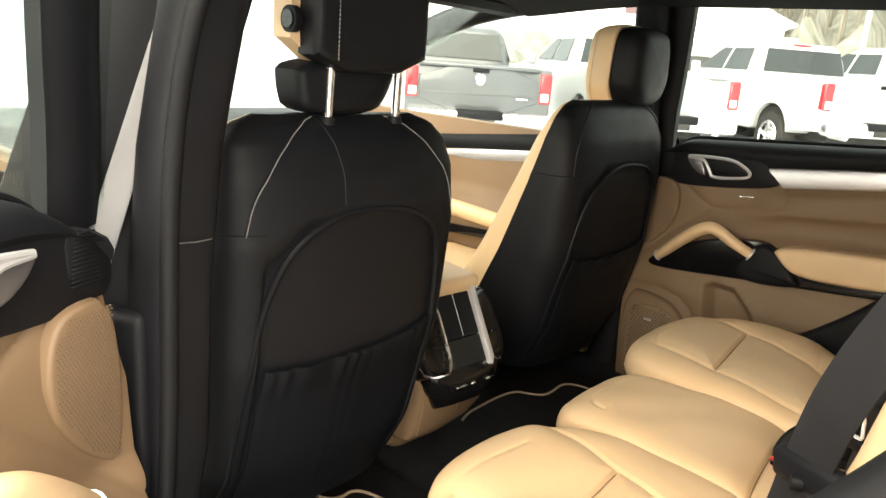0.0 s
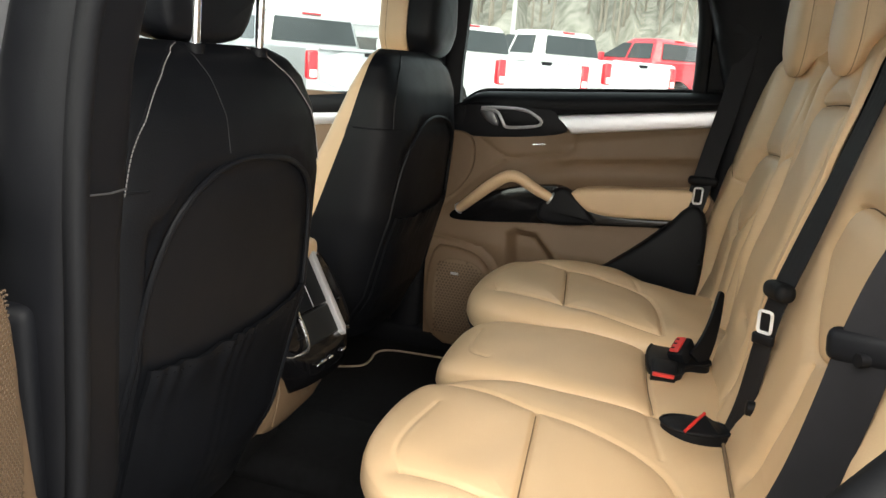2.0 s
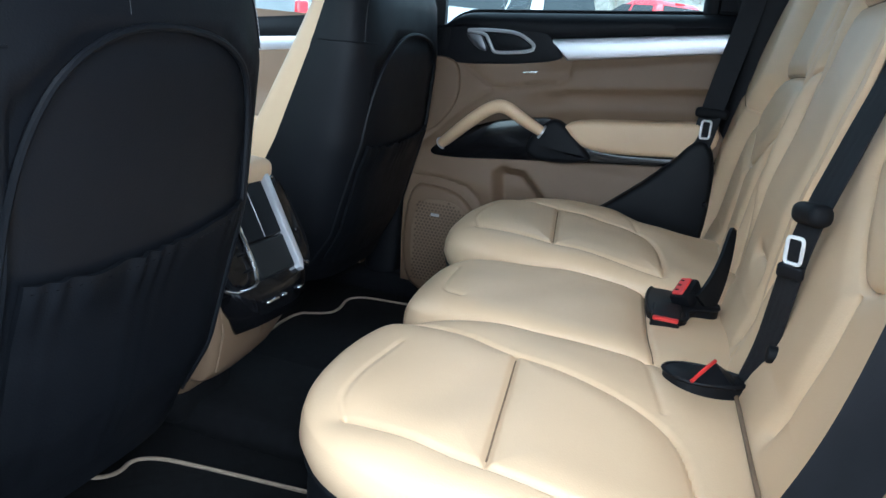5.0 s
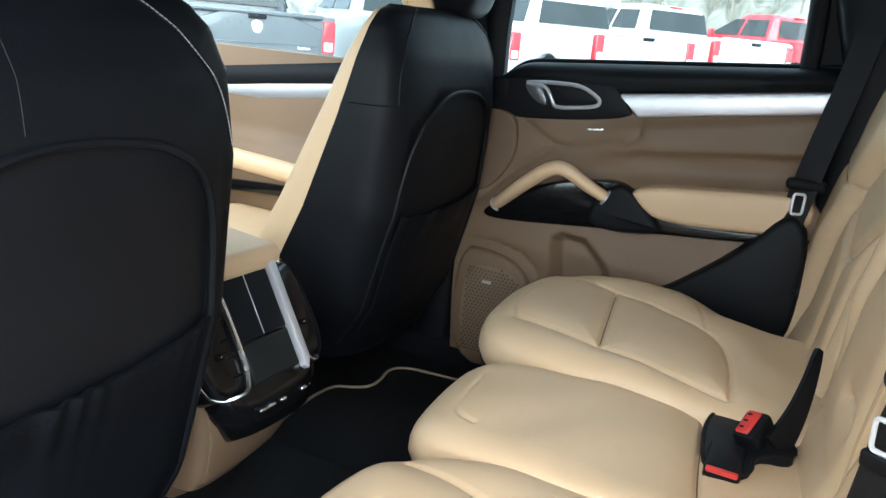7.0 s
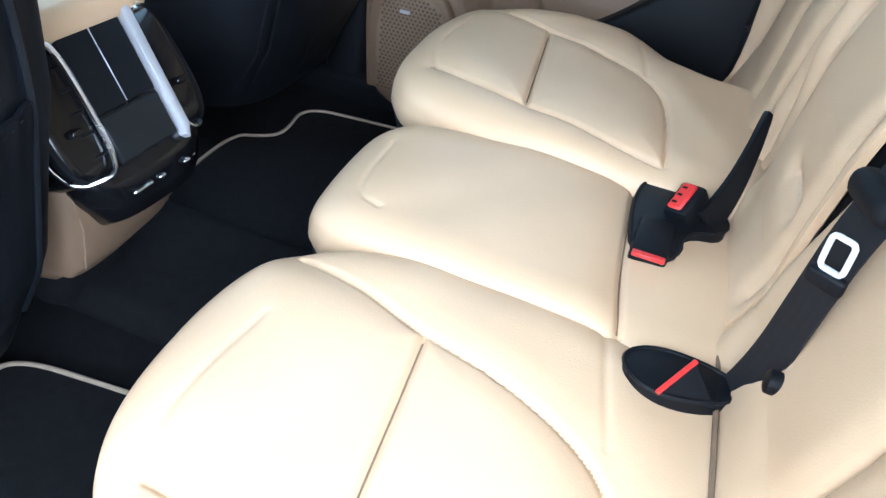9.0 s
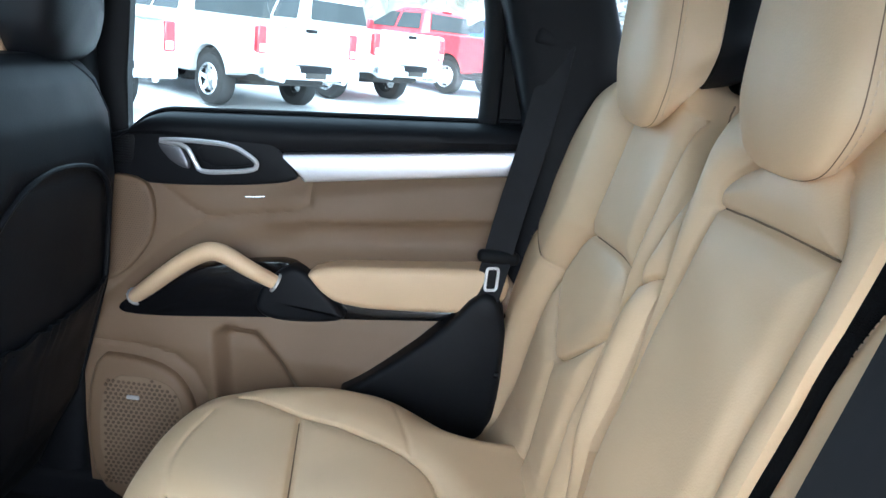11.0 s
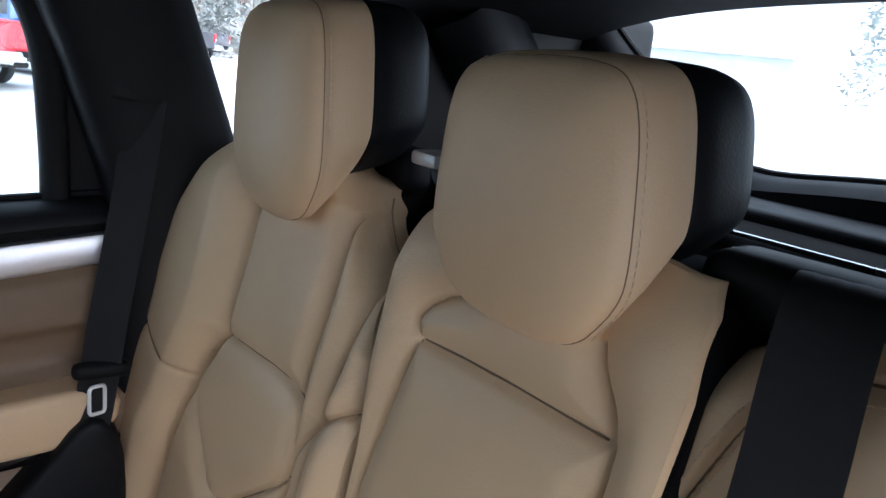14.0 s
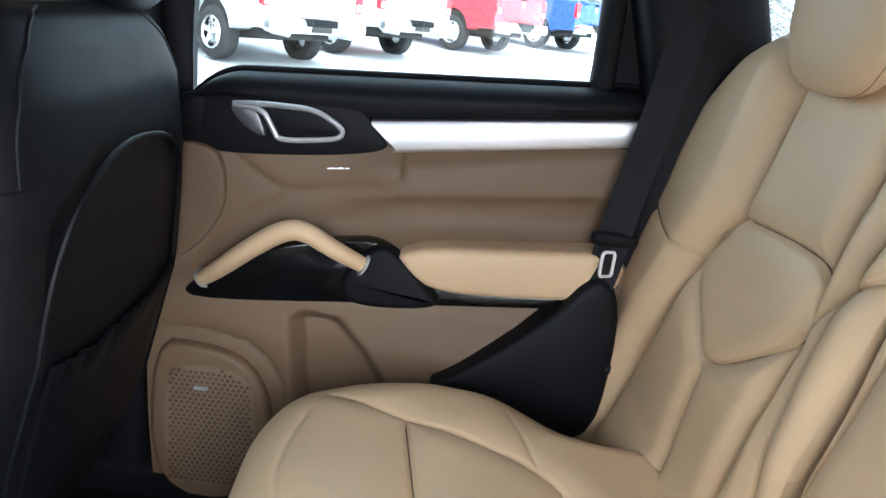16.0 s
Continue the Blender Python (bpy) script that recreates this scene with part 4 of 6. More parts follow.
    rr = [0.0135 + 0.005 * math.sin(math.pi * k / (len(grip) - 1)) for k in range(len(grip))]
    pull = add("pull_handle", tube(grip, rr, 14, flat=0.85), BEIGE, "tan leather pull handle")
    add("grip_ring", tube([grip[0], grip[2]], 0.0165, 14), SATIN, "", pull)
    add("grip_ring", tube([grip[-4], grip[-2]], 0.0175, 14), SATIN, "", pull)
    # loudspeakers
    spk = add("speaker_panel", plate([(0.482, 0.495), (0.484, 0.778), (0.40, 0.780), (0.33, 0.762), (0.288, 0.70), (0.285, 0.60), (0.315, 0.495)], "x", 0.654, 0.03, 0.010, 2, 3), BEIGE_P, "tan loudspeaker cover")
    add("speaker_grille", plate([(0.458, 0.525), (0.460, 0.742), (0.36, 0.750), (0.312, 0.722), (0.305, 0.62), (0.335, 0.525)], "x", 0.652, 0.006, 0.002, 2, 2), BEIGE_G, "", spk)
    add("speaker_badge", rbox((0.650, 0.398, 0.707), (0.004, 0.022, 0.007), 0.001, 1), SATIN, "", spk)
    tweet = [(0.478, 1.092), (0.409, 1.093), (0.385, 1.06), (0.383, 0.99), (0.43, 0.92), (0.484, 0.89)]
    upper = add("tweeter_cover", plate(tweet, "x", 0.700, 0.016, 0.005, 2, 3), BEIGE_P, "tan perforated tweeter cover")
    dark = mat("dark_grille_holes", (0.12, 0.08, 0.05), 0.9, vary=0.3, vscale=20)

    def perforation(outline, front, step, size, rim, owner):
        """Joined dark holes in a staggered pattern, clear of the outline by rim."""
        ring = outline + outline[:1]
        ys, zs = [q[0] for q in outline], [q[1] for q in outline]
        cy, cz = np.meshgrid(np.arange(min(ys), max(ys), step), np.arange(min(zs), max(zs), step * 0.87), indexing="ij")
        cy = cy + (np.arange(cy.shape[1]) % 2) * step / 2
        odd = np.zeros(cy.shape, bool)
        for (a0, b0), (a1, b1) in zip(ring, ring[1:]):
            if b0 != b1:
                odd ^= ((b0 > cz) != (b1 > cz)) & (cy < a0 + (cz - b0) * (a1 - a0) / (b1 - b0))
        ok = odd & (seg_dist(cy, cz, ring) > rim)
        verts, faces = [], []
        for p, q in zip(cy[ok], cz[ok]):
            k = len(verts)
            for d in (0.0, 0.002):
                verts += [(front + d, p + size * math.cos(i * math.pi / 3), q + size * math.sin(i * math.pi / 3)) for i in range(6)]
            faces.append(tuple(range(k + 5, k - 1, -1)))
            faces += [(k + i, k + (i + 1) % 6, k + 6 + (i + 1) % 6, k + 6 + i) for i in range(6)]
        me = bpy.data.meshes.new("holes")
        me.from_pydata(verts, [], faces)
        bm = bmesh.new()
        bm.from_mesh(me)
        add("grille_holes", bm, dark, "", owner, False)

    perforation(tweet, 0.6994, 0.0044, 0.0010, 0.009, upper)
    perforation([(0.458, 0.525), (0.460, 0.742), (0.36, 0.750), (0.312, 0.722), (0.305, 0.62), (0.335, 0.525)], 0.6513, 0.0092, 0.0033, 0.008, spk)
    # window frame, glass, outer skin
    path = smooth_line([(0.762, -0.165, 1.22), (0.758, -0.165, 1.30), (0.735, -0.155, 1.46), (0.715, -0.10, 1.545), (0.702, 0.06, 1.565), (0.702, 0.53, 1.57)], 3)
    add("window_frame", tube(path, 0.020, 10, flat=0.8), RUBBER, "black window frame")
    rz = np.linspace(1.15, 1.56, 10)
    rear = np.array([[(0.768 - 0.055 * max(0.0, (q - 1.15) / 0.42) ** 1.6, yy0, q) for yy0 in (-0.150, -0.20, -0.26, -0.32)] for q in rz])
    add("frame_rear", slab(rear, (0.022, 0, 0)), RUBBER, "black rear window frame")
    pz = np.linspace(1.15, 1.57, 12)
    band = np.array([[(0.770 - 0.055 * ((q - 1.15) / 0.42) ** 1.6 - 0.012 * math.sin(math.pi * k), 0.535 - 0.075 * k - 0.10 * max(0, q - 1.25), q) for k in np.linspace(0, 1, 8)] for q in pz])
    add("frame_post", slab(band, (0.02, 0, 0)), BLACK_P, "black plastic window frame post")
    if glass_up:
        gz = np.linspace(0, 1, 8)
        gy = np.linspace(-0.175, 0.53, 12)
        g = np.array([[(0.770 - 0.055 * w ** 1.6, q, sill_top(q) - 0.03 + (1.575 - sill_top(q) + 0.03) * w) for w in gz] for q in gy])
        ob = add("window_glass", slab(g, (0.004, 0, 0)), GLASS, "clear side window glass")
        ob.visible_shadow = False
    sk_y, sk_z = np.meshgrid(np.linspace(-0.26, 0.53, 20), np.linspace(0.42, 1.10, 20), indexing="ij")
    skin = 0.80 + 0.09 * np.sin(np.clip((sk_z - 0.42) / 0.78, 0, 1) * math.pi) ** 0.8
    add("outer_skin", slab(np.stack([skin, sk_y, sk_z], -1), (0.02, 0, 0)), PAINT_K, "black painted outer skin")
    add("edge_panel", rbox((0.765, 0.530, 0.755), (0.12, 0.03, 0.59), 0.012), BLACK_P)
    return t


rear_door(Matrix.Identity(4), "closed rear door with tan panel, aluminium strip and chrome handle", True)
HINGE = Vector((-0.840, 0.377, 0.010))
LEFT = Matrix.Translation(HINGE) @ Matrix.Rotation(radians(-65), 4, "Z") @ Matrix.Translation((0.80, -0.54, 0)) @ Matrix.Diagonal((-1, 1, 1, 1))
rear_door(LEFT, "wide open rear door with tan panel and chrome handle", True)


def front_door(X, label):
    t = thing("front_door", label, "car door", "front doors", at=tuple(X @ Vector((0.76, 1.0, 0.5))))
    y, z = np.meshgrid(np.linspace(0.62, 1.75, 50), np.linspace(0.46, 1.16, 50), indexing="ij")
    x = np.interp(z, [0.46, 0.7, 0.82, 0.86, 0.95, 1.16], [0.71, 0.70, 0.66, 0.66, 0.72, 0.74]) + grooves(y, z, [[(0.62, 0.95), (1.75, 0.85)]])
    part("door_panel", moved(slab(np.stack([x, y, z], -1), (0.05, 0, 0)), X), BEIGE_P, t, "tan moulded door panel")
    part("trim_strip", moved(plate([(0.64, 1.135), (0.64, 1.095), (1.25, 1.015), (1.60, 0.97), (1.60, 1.005), (1.25, 1.056)], "x", 0.728, 0.02, 0.004, 0), X), ALU, t, "brushed aluminium trim strip")
    zt = lambda q: 1.185 - (q - 0.62) * 0.105  # noqa: E731
    prof = [(0.75, -0.07), (0.728, -0.06), (0.722, -0.04), (0.728, -0.02), (0.742, -0.004), (0.765, 0.0), (0.79, -0.02), (0.79, -0.07)]
    part("window_sill", moved(from_grid(np.array([[(a, q, zt(q) + b) for a, b in prof] for q in np.linspace(0.60, 1.80, 20)]), closed_v=True), X), BLACK_P, t, "black padded window sill")
    part("inlay", moved(plate([(0.70, 0.85), (0.70, 0.82), (1.45, 0.77), (1.45, 0.80)], "x", 0.652, 0.02, 0.004, 0), X), PIANO, t, "black gloss door inlay")
    part("armrest", moved(rbox((0.675, 1.05, 0.865), (0.06, 0.66, 0.05), 0.02, 3, pose(0, 0, 0, 3, 0, 0)), X), BEIGE, t, "tan leather arm rest")
    path = smooth_line([(0.70, 0.60, 1.572), (0.70, 0.87, 1.557), (0.71, 1.20, 1.517), (0.725, 1.46, 1.438), (0.75, 1.95, 1.10)], 3)
    part("window_frame", moved(tube(path, 0.024, 10), X), RUBBER, t, "black window frame")
    gy = np.linspace(0.60, 1.85, 14)
    top = lambda q: float(np.interp(q, [0.6, 0.87, 1.2, 1.46, 1.95], [1.572, 1.557, 1.517, 1.438, 1.1]))  # noqa: E731
    g = np.array([[(0.772 - 0.06 * w ** 1.6, q, zt(q) - 0.03 + max(0.01, top(q) - zt(q) + 0.03) * w) for w in np.linspace(0, 1, 7)] for q in gy])
    part("window_glass", moved(slab(g, (0.004, 0, 0)), X), GLASS, t, "clear side window glass").visible_shadow = False
    sk_y, sk_z = np.meshgrid(np.linspace(0.58, 1.80, 20), np.linspace(0.42, 1.14, 16), indexing="ij")
    part("outer_skin", moved(slab(np.stack([np.full(sk_y.shape, 0.83), sk_y, sk_z], -1), (0.02, 0, 0)), X), PAINT_K, t, "black painted outer skin")


front_door(Matrix.Identity(4), "closed front passenger door with tan panel and aluminium strip")
front_door(Matrix.Translation((-0.01, -0.06, 0)) @ Matrix.Diagonal((-1, 1, 1, 1)), "closed front driver door with tan panel")


# ---- body round the open door and the rear ----
def body_shell():
    t = thing("car_body", "black painted car body shell with rubber door seals", "car body", kind="structure", at=(0, -0.6, 0.4))
    seal = smooth_line([(-0.775, 0.28, 0.50), (-0.775, -0.02, 0.54), (-0.778, -0.14, 0.68), (-0.78, -0.19, 0.81), (-0.785, -0.225, 0.88), (-0.762, -0.322, 1.027), (-0.728, -0.450, 1.173), (-0.715, -0.56, 1.39), (-0.70, -0.50, 1.52), (-0.70, -0.05, 1.57), (-0.70, 0.30, 1.565), (-0.71, 1.2, 1.51)], 3)
    part("door_seal", tube(seal, 0.020, 10), RUBBER, t, "black rubber door seal")
    # painted quarter panel behind the door opening
    rows = []
    for k in np.linspace(0, 1, 24):
        p = seal[int(k * 0.62 * (len(seal) - 1))]
        rows.append([(p[0] - 0.015, p[1] - 0.012, p[2]), (p[0] - 0.05, p[1] - 0.03, p[2] - 0.005), (p[0] - 0.085, p[1] - 0.06, p[2] - 0.01), (p[0] - 0.12, p[1] - 0.12, p[2] - 0.015), (p[0] - 0.13, p[1] - 0.30, p[2] - 0.02), (p[0] - 0.10, -1.30, p[2] - 0.02)])
    part("quarter_panel", slab(np.array(rows), (0.012, -0.012, 0)), PAINT_K, t, "glossy black quarter panel")
    part("arch_trim", rbox((-0.68, -0.46, 0.72), (0.16, 0.24, 0.50), 0.05, 4), BLACK_P, t, "black plastic wheel arch trim")
    part("arch_trim", rbox((0.715, -0.40, 0.80), (0.10, 0.24, 0.60), 0.04, 4), BLACK_P, t, "black plastic wheel arch trim")
    part("sill_trim", plate([(-0.70, 0.22), (-0.52, 0.20), (-0.52, -0.18), (-0.58, -0.26), (-0.74, -0.20), (-0.74, 0.10)], "z", 0.62, -0.14, 0.02, 2, 3), BLACK_P, t, "black plastic sill trim")
    # outer left pillar moulding; its grey paints the sky's reflection on black gloss
    mould = smooth_line([(-0.848, 0.329, 1.12), (-0.818, 0.339, 1.19), (-0.771, 0.355, 1.30), (-0.729, 0.369, 1.40), (-0.665, 0.39, 1.55)], 3)
    part("pillar_moulding", ribbon(mould, (0.9, -0.42, 0.0), list(np.linspace(0.033, 0.026, len(mould))), 0.010), mat("reflection_grey_moulding", (0.10, 0.105, 0.115), 0.42, metal=0.0, vary=0.3, vscale=14, coat=0.15, rough_vary=0.1), t, "door frame moulding greyed for the sky's reflection")
    part("pillar_outer", tube(smooth_line([(-0.825, 0.50, 0.45), (-0.835, 0.50, 1.10), (-0.80, 0.47, 1.26), (-0.75, 0.45, 1.42), (-0.70, 0.44, 1.56)], 2), 0.032, 12), BLACK_P, t, "black outer pillar")
    back = np.array([[(q[0] + dx, q[1] + 0.022 + dy, q[2]) for dx, dy in ((-0.10, 0.04), (-0.07, 0.012), (-0.02, 0.0), (0.03, -0.008), (0.075, -0.022), (0.10, -0.02))] for q in [(-0.86, 0.325, 0.45), (-0.86, 0.327, 0.90)] + [tuple(v) for v in mould]])
    part("pillar_cover", slab(back, (0.01, 0.03, 0)), BLACK_P, t, "black door pillar cover")
    # roof skin and rails over the headliner
    u, v = np.meshgrid(np.linspace(-1, 1, 24), np.linspace(-1.0, 1.0, 24), indexing="ij")
    z = 1.63 - 0.07 * np.abs(u) ** 3 - 0.06 * smooth01(0.4, 1.2, v) - 0.04 * smooth01(-0.7, -1.5, v)
    part("roof_skin", slab(np.stack([u * 0.76, v, z], -1), (0, 0, 0.02)), PAINT_K, t, "black painted roof")
    for sx in (-1, 1):
        part("roof_rail", tube(smooth_line([(sx * 0.72, -0.98, 1.56), (sx * 0.71, -0.6, 1.575), (sx * 0.71, 0.3, 1.575), (sx * 0.70, 0.9, 1.55), (sx * 0.69, 1.3, 1.47), (sx * 0.72, 1.75, 1.25), (sx * 0.74, 2.0, 1.10)], 3), 0.035, 10), BLACK_P, t)
    part("windscreen_header", tube(smooth_line([(-0.69, 1.0, 1.52), (0.0, 1.12, 1.55), (0.69, 1.0, 1.52)], 3), 0.03, 8), BLACK_P, t)
    u, v = np.meshgrid(np.linspace(-1, 1, 16), np.linspace(0, 1, 12), indexing="ij")
    ws = np.stack([u * (0.70 + 0.04 * (1 - v)), 2.0 - 0.98 * v - 0.10 * u * u * (1 - v) + 0.10 * (1 - u * u) * v, 1.09 + 0.44 * v ** 0.85], -1)
    part("windscreen", slab(ws, (0, 0.003, 0.004)), GLASS, t, "clear windscreen glass").visible_shadow = False
    # right quarter: trim below and behind the quarter window
    part("quarter_trim", rbox((0.71, -0.85, 1.13), (0.12, 0.95, 0.28), 0.04, 4), BLACK_P, t, "black rear quarter trim")
    part("quarter_trim", rbox((-0.71, -1.03, 1.10), (0.12, 0.92, 0.30), 0.04, 4), BLACK_P, t, "black rear quarter trim")
    for sx in (-1, 1):
        d = smooth_line([(sx * 0.70, -0.72, 1.56), (sx * 0.70, -0.80, 1.45), (sx * 0.70, -0.98, 1.27)], 2)
        part("rear_pillar", tube(d, [0.085] * len(d), 12), BLACK_P, t, "black rear pillar trim")
        part("quarter_filler", rbox((sx * 0.722, -0.86, 1.40), (0.07, 0.58, 0.38), 0.025, 3), BLACK_P, t, "black rear quarter trim")
    part("pillar_seal", tube(smooth_line([(-0.80, 0.298, 0.50), (-0.80, 0.292, 0.70), (-0.80, 0.264, 0.89), (-0.80, 0.257, 1.04), (-0.80, 0.252, 1.17), (-0.80, 0.238, 1.267), (-0.80, 0.212, 1.354), (-0.79, 0.195, 1.42), (-0.76, 0.14, 1.54)], 2), 0.010, 10), RUBBER, t, "black rubber pillar seal")
    # Pillar trim joint, greyer than the trim to paint its lit edge.
    part("trim_joint", tube([(-0.792, 0.2475, 1.15), (-0.77, 0.2465, 1.149), (-0.752, 0.2475, 1.15)], 0.0010, 6), THREAD_J, t)
    # tailgate frame with the rear window opening
    hole = smooth_poly([(0.12, 1.382), (0.36, 1.356), (0.46, 1.408), (0.71, 1.585), (0.64, 1.612), (-0.64, 1.612), (-0.71, 1.585), (-0.46, 1.408), (-0.36, 1.356), (-0.12, 1.382)], 3, 0.2)
    rings = []
    for k, dy in ((1.0, -0.03), (1.004, -0.005), (1.025, 0.012), (1.06, 0.028)):
        rings.append([(q[0] * k, -1.0 + dy, 1.48 + (q[1] - 1.48) * (1 + (k - 1) * 3)) for q in hole])
    n = len(hole)
    for k in (0.35, 1.0):
        out = []
        for q in hole:
            a = math.atan2((q[1] - 1.48) * 2.6, q[0])
            f = 1 / max(abs(math.cos(a)) / 0.80, abs(math.sin(a)) / 0.62)
            o = np.array((math.cos(a) * f, 1.30 + math.sin(a) * f))
            w = np.array((q[0] * 1.06, 1.48 + (q[1] - 1.48) * 1.18))
            p = w * (1 - k) + o * k
            out.append((p[0], -0.972 + 0.05 * k, p[1]))
        rings.append(out)
    part("tailgate_trim", from_grid(np.array(rings), closed_v=True), BLACK_P, t, "black tailgate window trim")
    part("tailgate_skin", rbox((0, -1.10, 0.98), (1.40, 0.05, 0.72), 0.02), PAINT_K, t)
    part("rear_seal", tube([(q[0], -1.03, q[1]) for q in hole], 0.007, 8, closed=True), RUBBER, t)
    bm = bmesh.new()
    bm.faces.new([bm.verts.new((q[0], -1.032, q[1])) for q in hole])
    bmesh.ops.triangulate(bm, faces=bm.faces)
    part("rear_window_glass", bm, GLASS, t, "clear rear window glass").visible_shadow = False
    part("parcel_ledge", rbox((0, -0.93, 1.31), (1.3, 0.16, 0.05), 0.02, 3), BLACK_P, t)
    # luggage cover behind the seats
    rows = []
    for y, z1, w in ((1.86, 1.06, 0.86), (2.0, 1.07, 0.90), (2.5, 1.05, 0.92), (3.1, 0.98, 0.91), (3.5, 0.88, 0.86), (3.68, 0.74, 0.78), (3.72, 0.55, 0.70)):
        rows.append([(q[0], y, q[1]) for q in smooth_poly([(-w, 0.30), (-w, z1 - 0.16), (-w * 0.80, z1 - 0.02), (0, z1), (w * 0.80, z1 - 0.02), (w, z1 - 0.16), (w, 0.30)], 2)])
    nose = from_grid(np.array(rows), closed_v=True)
    nose.verts.ensure_lookup_table()
    nose.faces.new(list(nose.verts)[-len(rows[0]):])
    bmesh.ops.triangulate(nose, faces=[f for f in nose.faces if len(f.verts) > 4])
    part("bonnet", nose, PAINT_K, t, "black bonnet and wings")
    qy, qz = np.meshgrid(np.linspace(-1.30, -0.27, 16), np.linspace(0.42, 1.20, 16), indexing="ij")
    qx = 0.80 + 0.09 * np.sin(np.clip((qz - 0.42) / 0.78, 0, 1) * math.pi) ** 0.8
    part("quarter_panel", slab(np.stack([qx, qy, qz], -1), (0.02, 0, 0)), PAINT_K, t, "glossy black quarter panel")
    part("rear_bumper", rbox((0, -1.26, 0.60), (1.72, 0.20, 0.42), 0.08, 4), PAINT_K, t, "black rear bumper")
    part("body_side", rbox((-0.84, 0.9, 0.335), (0.12, 2.2, 0.20), 0.04), PAINT_K, t)
    part("body_side", rbox((0.86, 0.6, 0.45), (0.12, 3.6, 0.25), 0.04), PAINT_K, t)
    return t


CAR = body_shell()


def luggage_cover():
    t = thing("luggage_cover", "black roller luggage cover with chrome edge behind the seats", "luggage cover", at=(0, -0.55, 1.2))
    part("roller_case", tube([(-0.62, -0.535, 1.312), (0.62, -0.535, 1.312)], 0.040, 16), BLACK_P, t)
    part("cover_sheet", rbox((0, -0.78, 1.315), (1.2, 0.44, 0.012), 0.004), BLACK_C, t)
    part("edge_bar", tube([(-0.55, -0.505, 1.362), (0.10, -0.505, 1.362)], 0.008, 10), CHROME, t, "chrome edge bar")
    for x in (-0.035, -0.105):
        part("latch", rbox((x, -0.508, 1.358), (0.036, 0.036, 0.012), 0.005, 2), BLACK_P, t, "black latch")
    # Added block: its silver stands for the bright spot between the headrests.
    part("bright_gap_block", rbox((0.235, -0.425, 1.378), (0.042, 0.04, 0.013), 0.004, 2), SATIN, t, "added silver block for the bright spot between headrests")


luggage_cover()


# ---- console ----
def console():
    t = thing("centre_console", "rear centre console with gloss black air vents and tan sides", "console", at=(-0.075, 0.55, 0.5))
    F = Matrix.Translation((-0.077, 0.448, 0.825)) @ Matrix.Rotation(radians(-3), 4, "Z") @ Matrix.Rotation(radians(-29), 4, "X")

    def add(name, bm, m, lab="", parent=None):
        return part(name, moved(bm, F), m, parent or t, lab)

    hull = smooth_poly([(-0.112, -0.086), (-0.124, -0.03), (-0.120, 0.070), (-0.098, 0.088), (0.098, 0.088), (0.120, 0.070), (0.124, -0.03), (0.112, -0.086)], 2, 0.2)
    rows = []
    for y, k in ((0.125, 0.96), (0.05, 1.0), (0.028, 0.995), (0.010, 0.955), (0.002, 0.90), (-0.001, 0.82), (-0.002, 0.4), (-0.002, 0.01)):
        rows.append([(q[0] * k, y, q[1] * (0.5 + 0.5 * k)) for q in hull])
    unit = add("vent_unit", from_grid(np.array(rows), closed_v=True), PIANO, "gloss black vent housing")
    for s in (-1, 1):
        lo = smooth_poly([(s * 0.054, -0.079), (s * 0.054, 0.078), (s * 0.088, 0.076), (s * 0.112, 0.052), (s * 0.119, -0.040), (s * 0.104, -0.079)], 3, 0.2)
        bend = lambda a: -0.006 + 0.030 * max(0.0, abs(a) - 0.072) / 0.045  # noqa: E731
        vent = add("air_vent", moved(plate(lo, "y", 0.002, 0.03, 0.002, 0), Matrix.Identity(4)), BLACK_P, "black air vent", unit)
        run = [q for q in lo]
        add("vent_frame", tube([(q[0], bend(q[0]) - 0.003, q[1]) for q in run], 0.0036, 8, closed=True), CHROME, "satin silver vent frame", unit)
        for k in range(5):
            add("vent_slat", rbox((s * 0.084, 0.006, -0.052 + k * 0.026), (0.056, 0.012, 0.003), 0.0015, 1, pose(0, 0, 0, 25, 0, s * 14)), RUBBER, "", unit)
        add("vent_slider", rbox((s * 0.084, -0.008, -0.020), (0.015, 0.008, 0.009), 0.002, 1), PIANO, "", unit)
    add("silver_bar", plate([(0.046, 0.086), (0.061, 0.084), (0.061, -0.070), (0.052, -0.086), (0.046, -0.080)], "y", -0.016, 0.02, 0.004, 0, 2), SATIN, "satin silver bar", unit)
    add("centre_cover", rbox((-0.003, -0.004, 0.034), (0.094, 0.008, 0.098), 0.002, 1), BLACK_P, "dark cover", unit)
    add("centre_flap", rbox((-0.003, -0.004, -0.046), (0.094, 0.009, 0.058), 0.003, 1), mat("dark_grey_plastic", (0.012, 0.013, 0.014), 0.45, spec=0.25, vary=0.2, vscale=20), "grey flap", unit)
    add("centre_split", rbox((-0.003, -0.0085, 0.034), (0.0010, 0.002, 0.094), 0.0004, 1), SATIN, "", unit)
    rows = []
    for z, w, y0 in ((-0.074, 0.104, -0.004), (-0.088, 0.100, -0.006), (-0.104, 0.092, -0.004), (-0.122, 0.080, 0.002), (-0.136, 0.070, 0.012), (-0.141, 0.064, 0.024)):
        rows.append([(q[0], q[1], z) for q in smooth_poly([(-w, 0.10), (-w, y0 + 0.03), (-w * 0.72, y0), (w * 0.72, y0), (w, y0 + 0.03), (w, 0.10)], 2)])
    low = add("climate_panel", from_grid(np.array(rows), closed_v=True), PIANO, "gloss black climate panel")
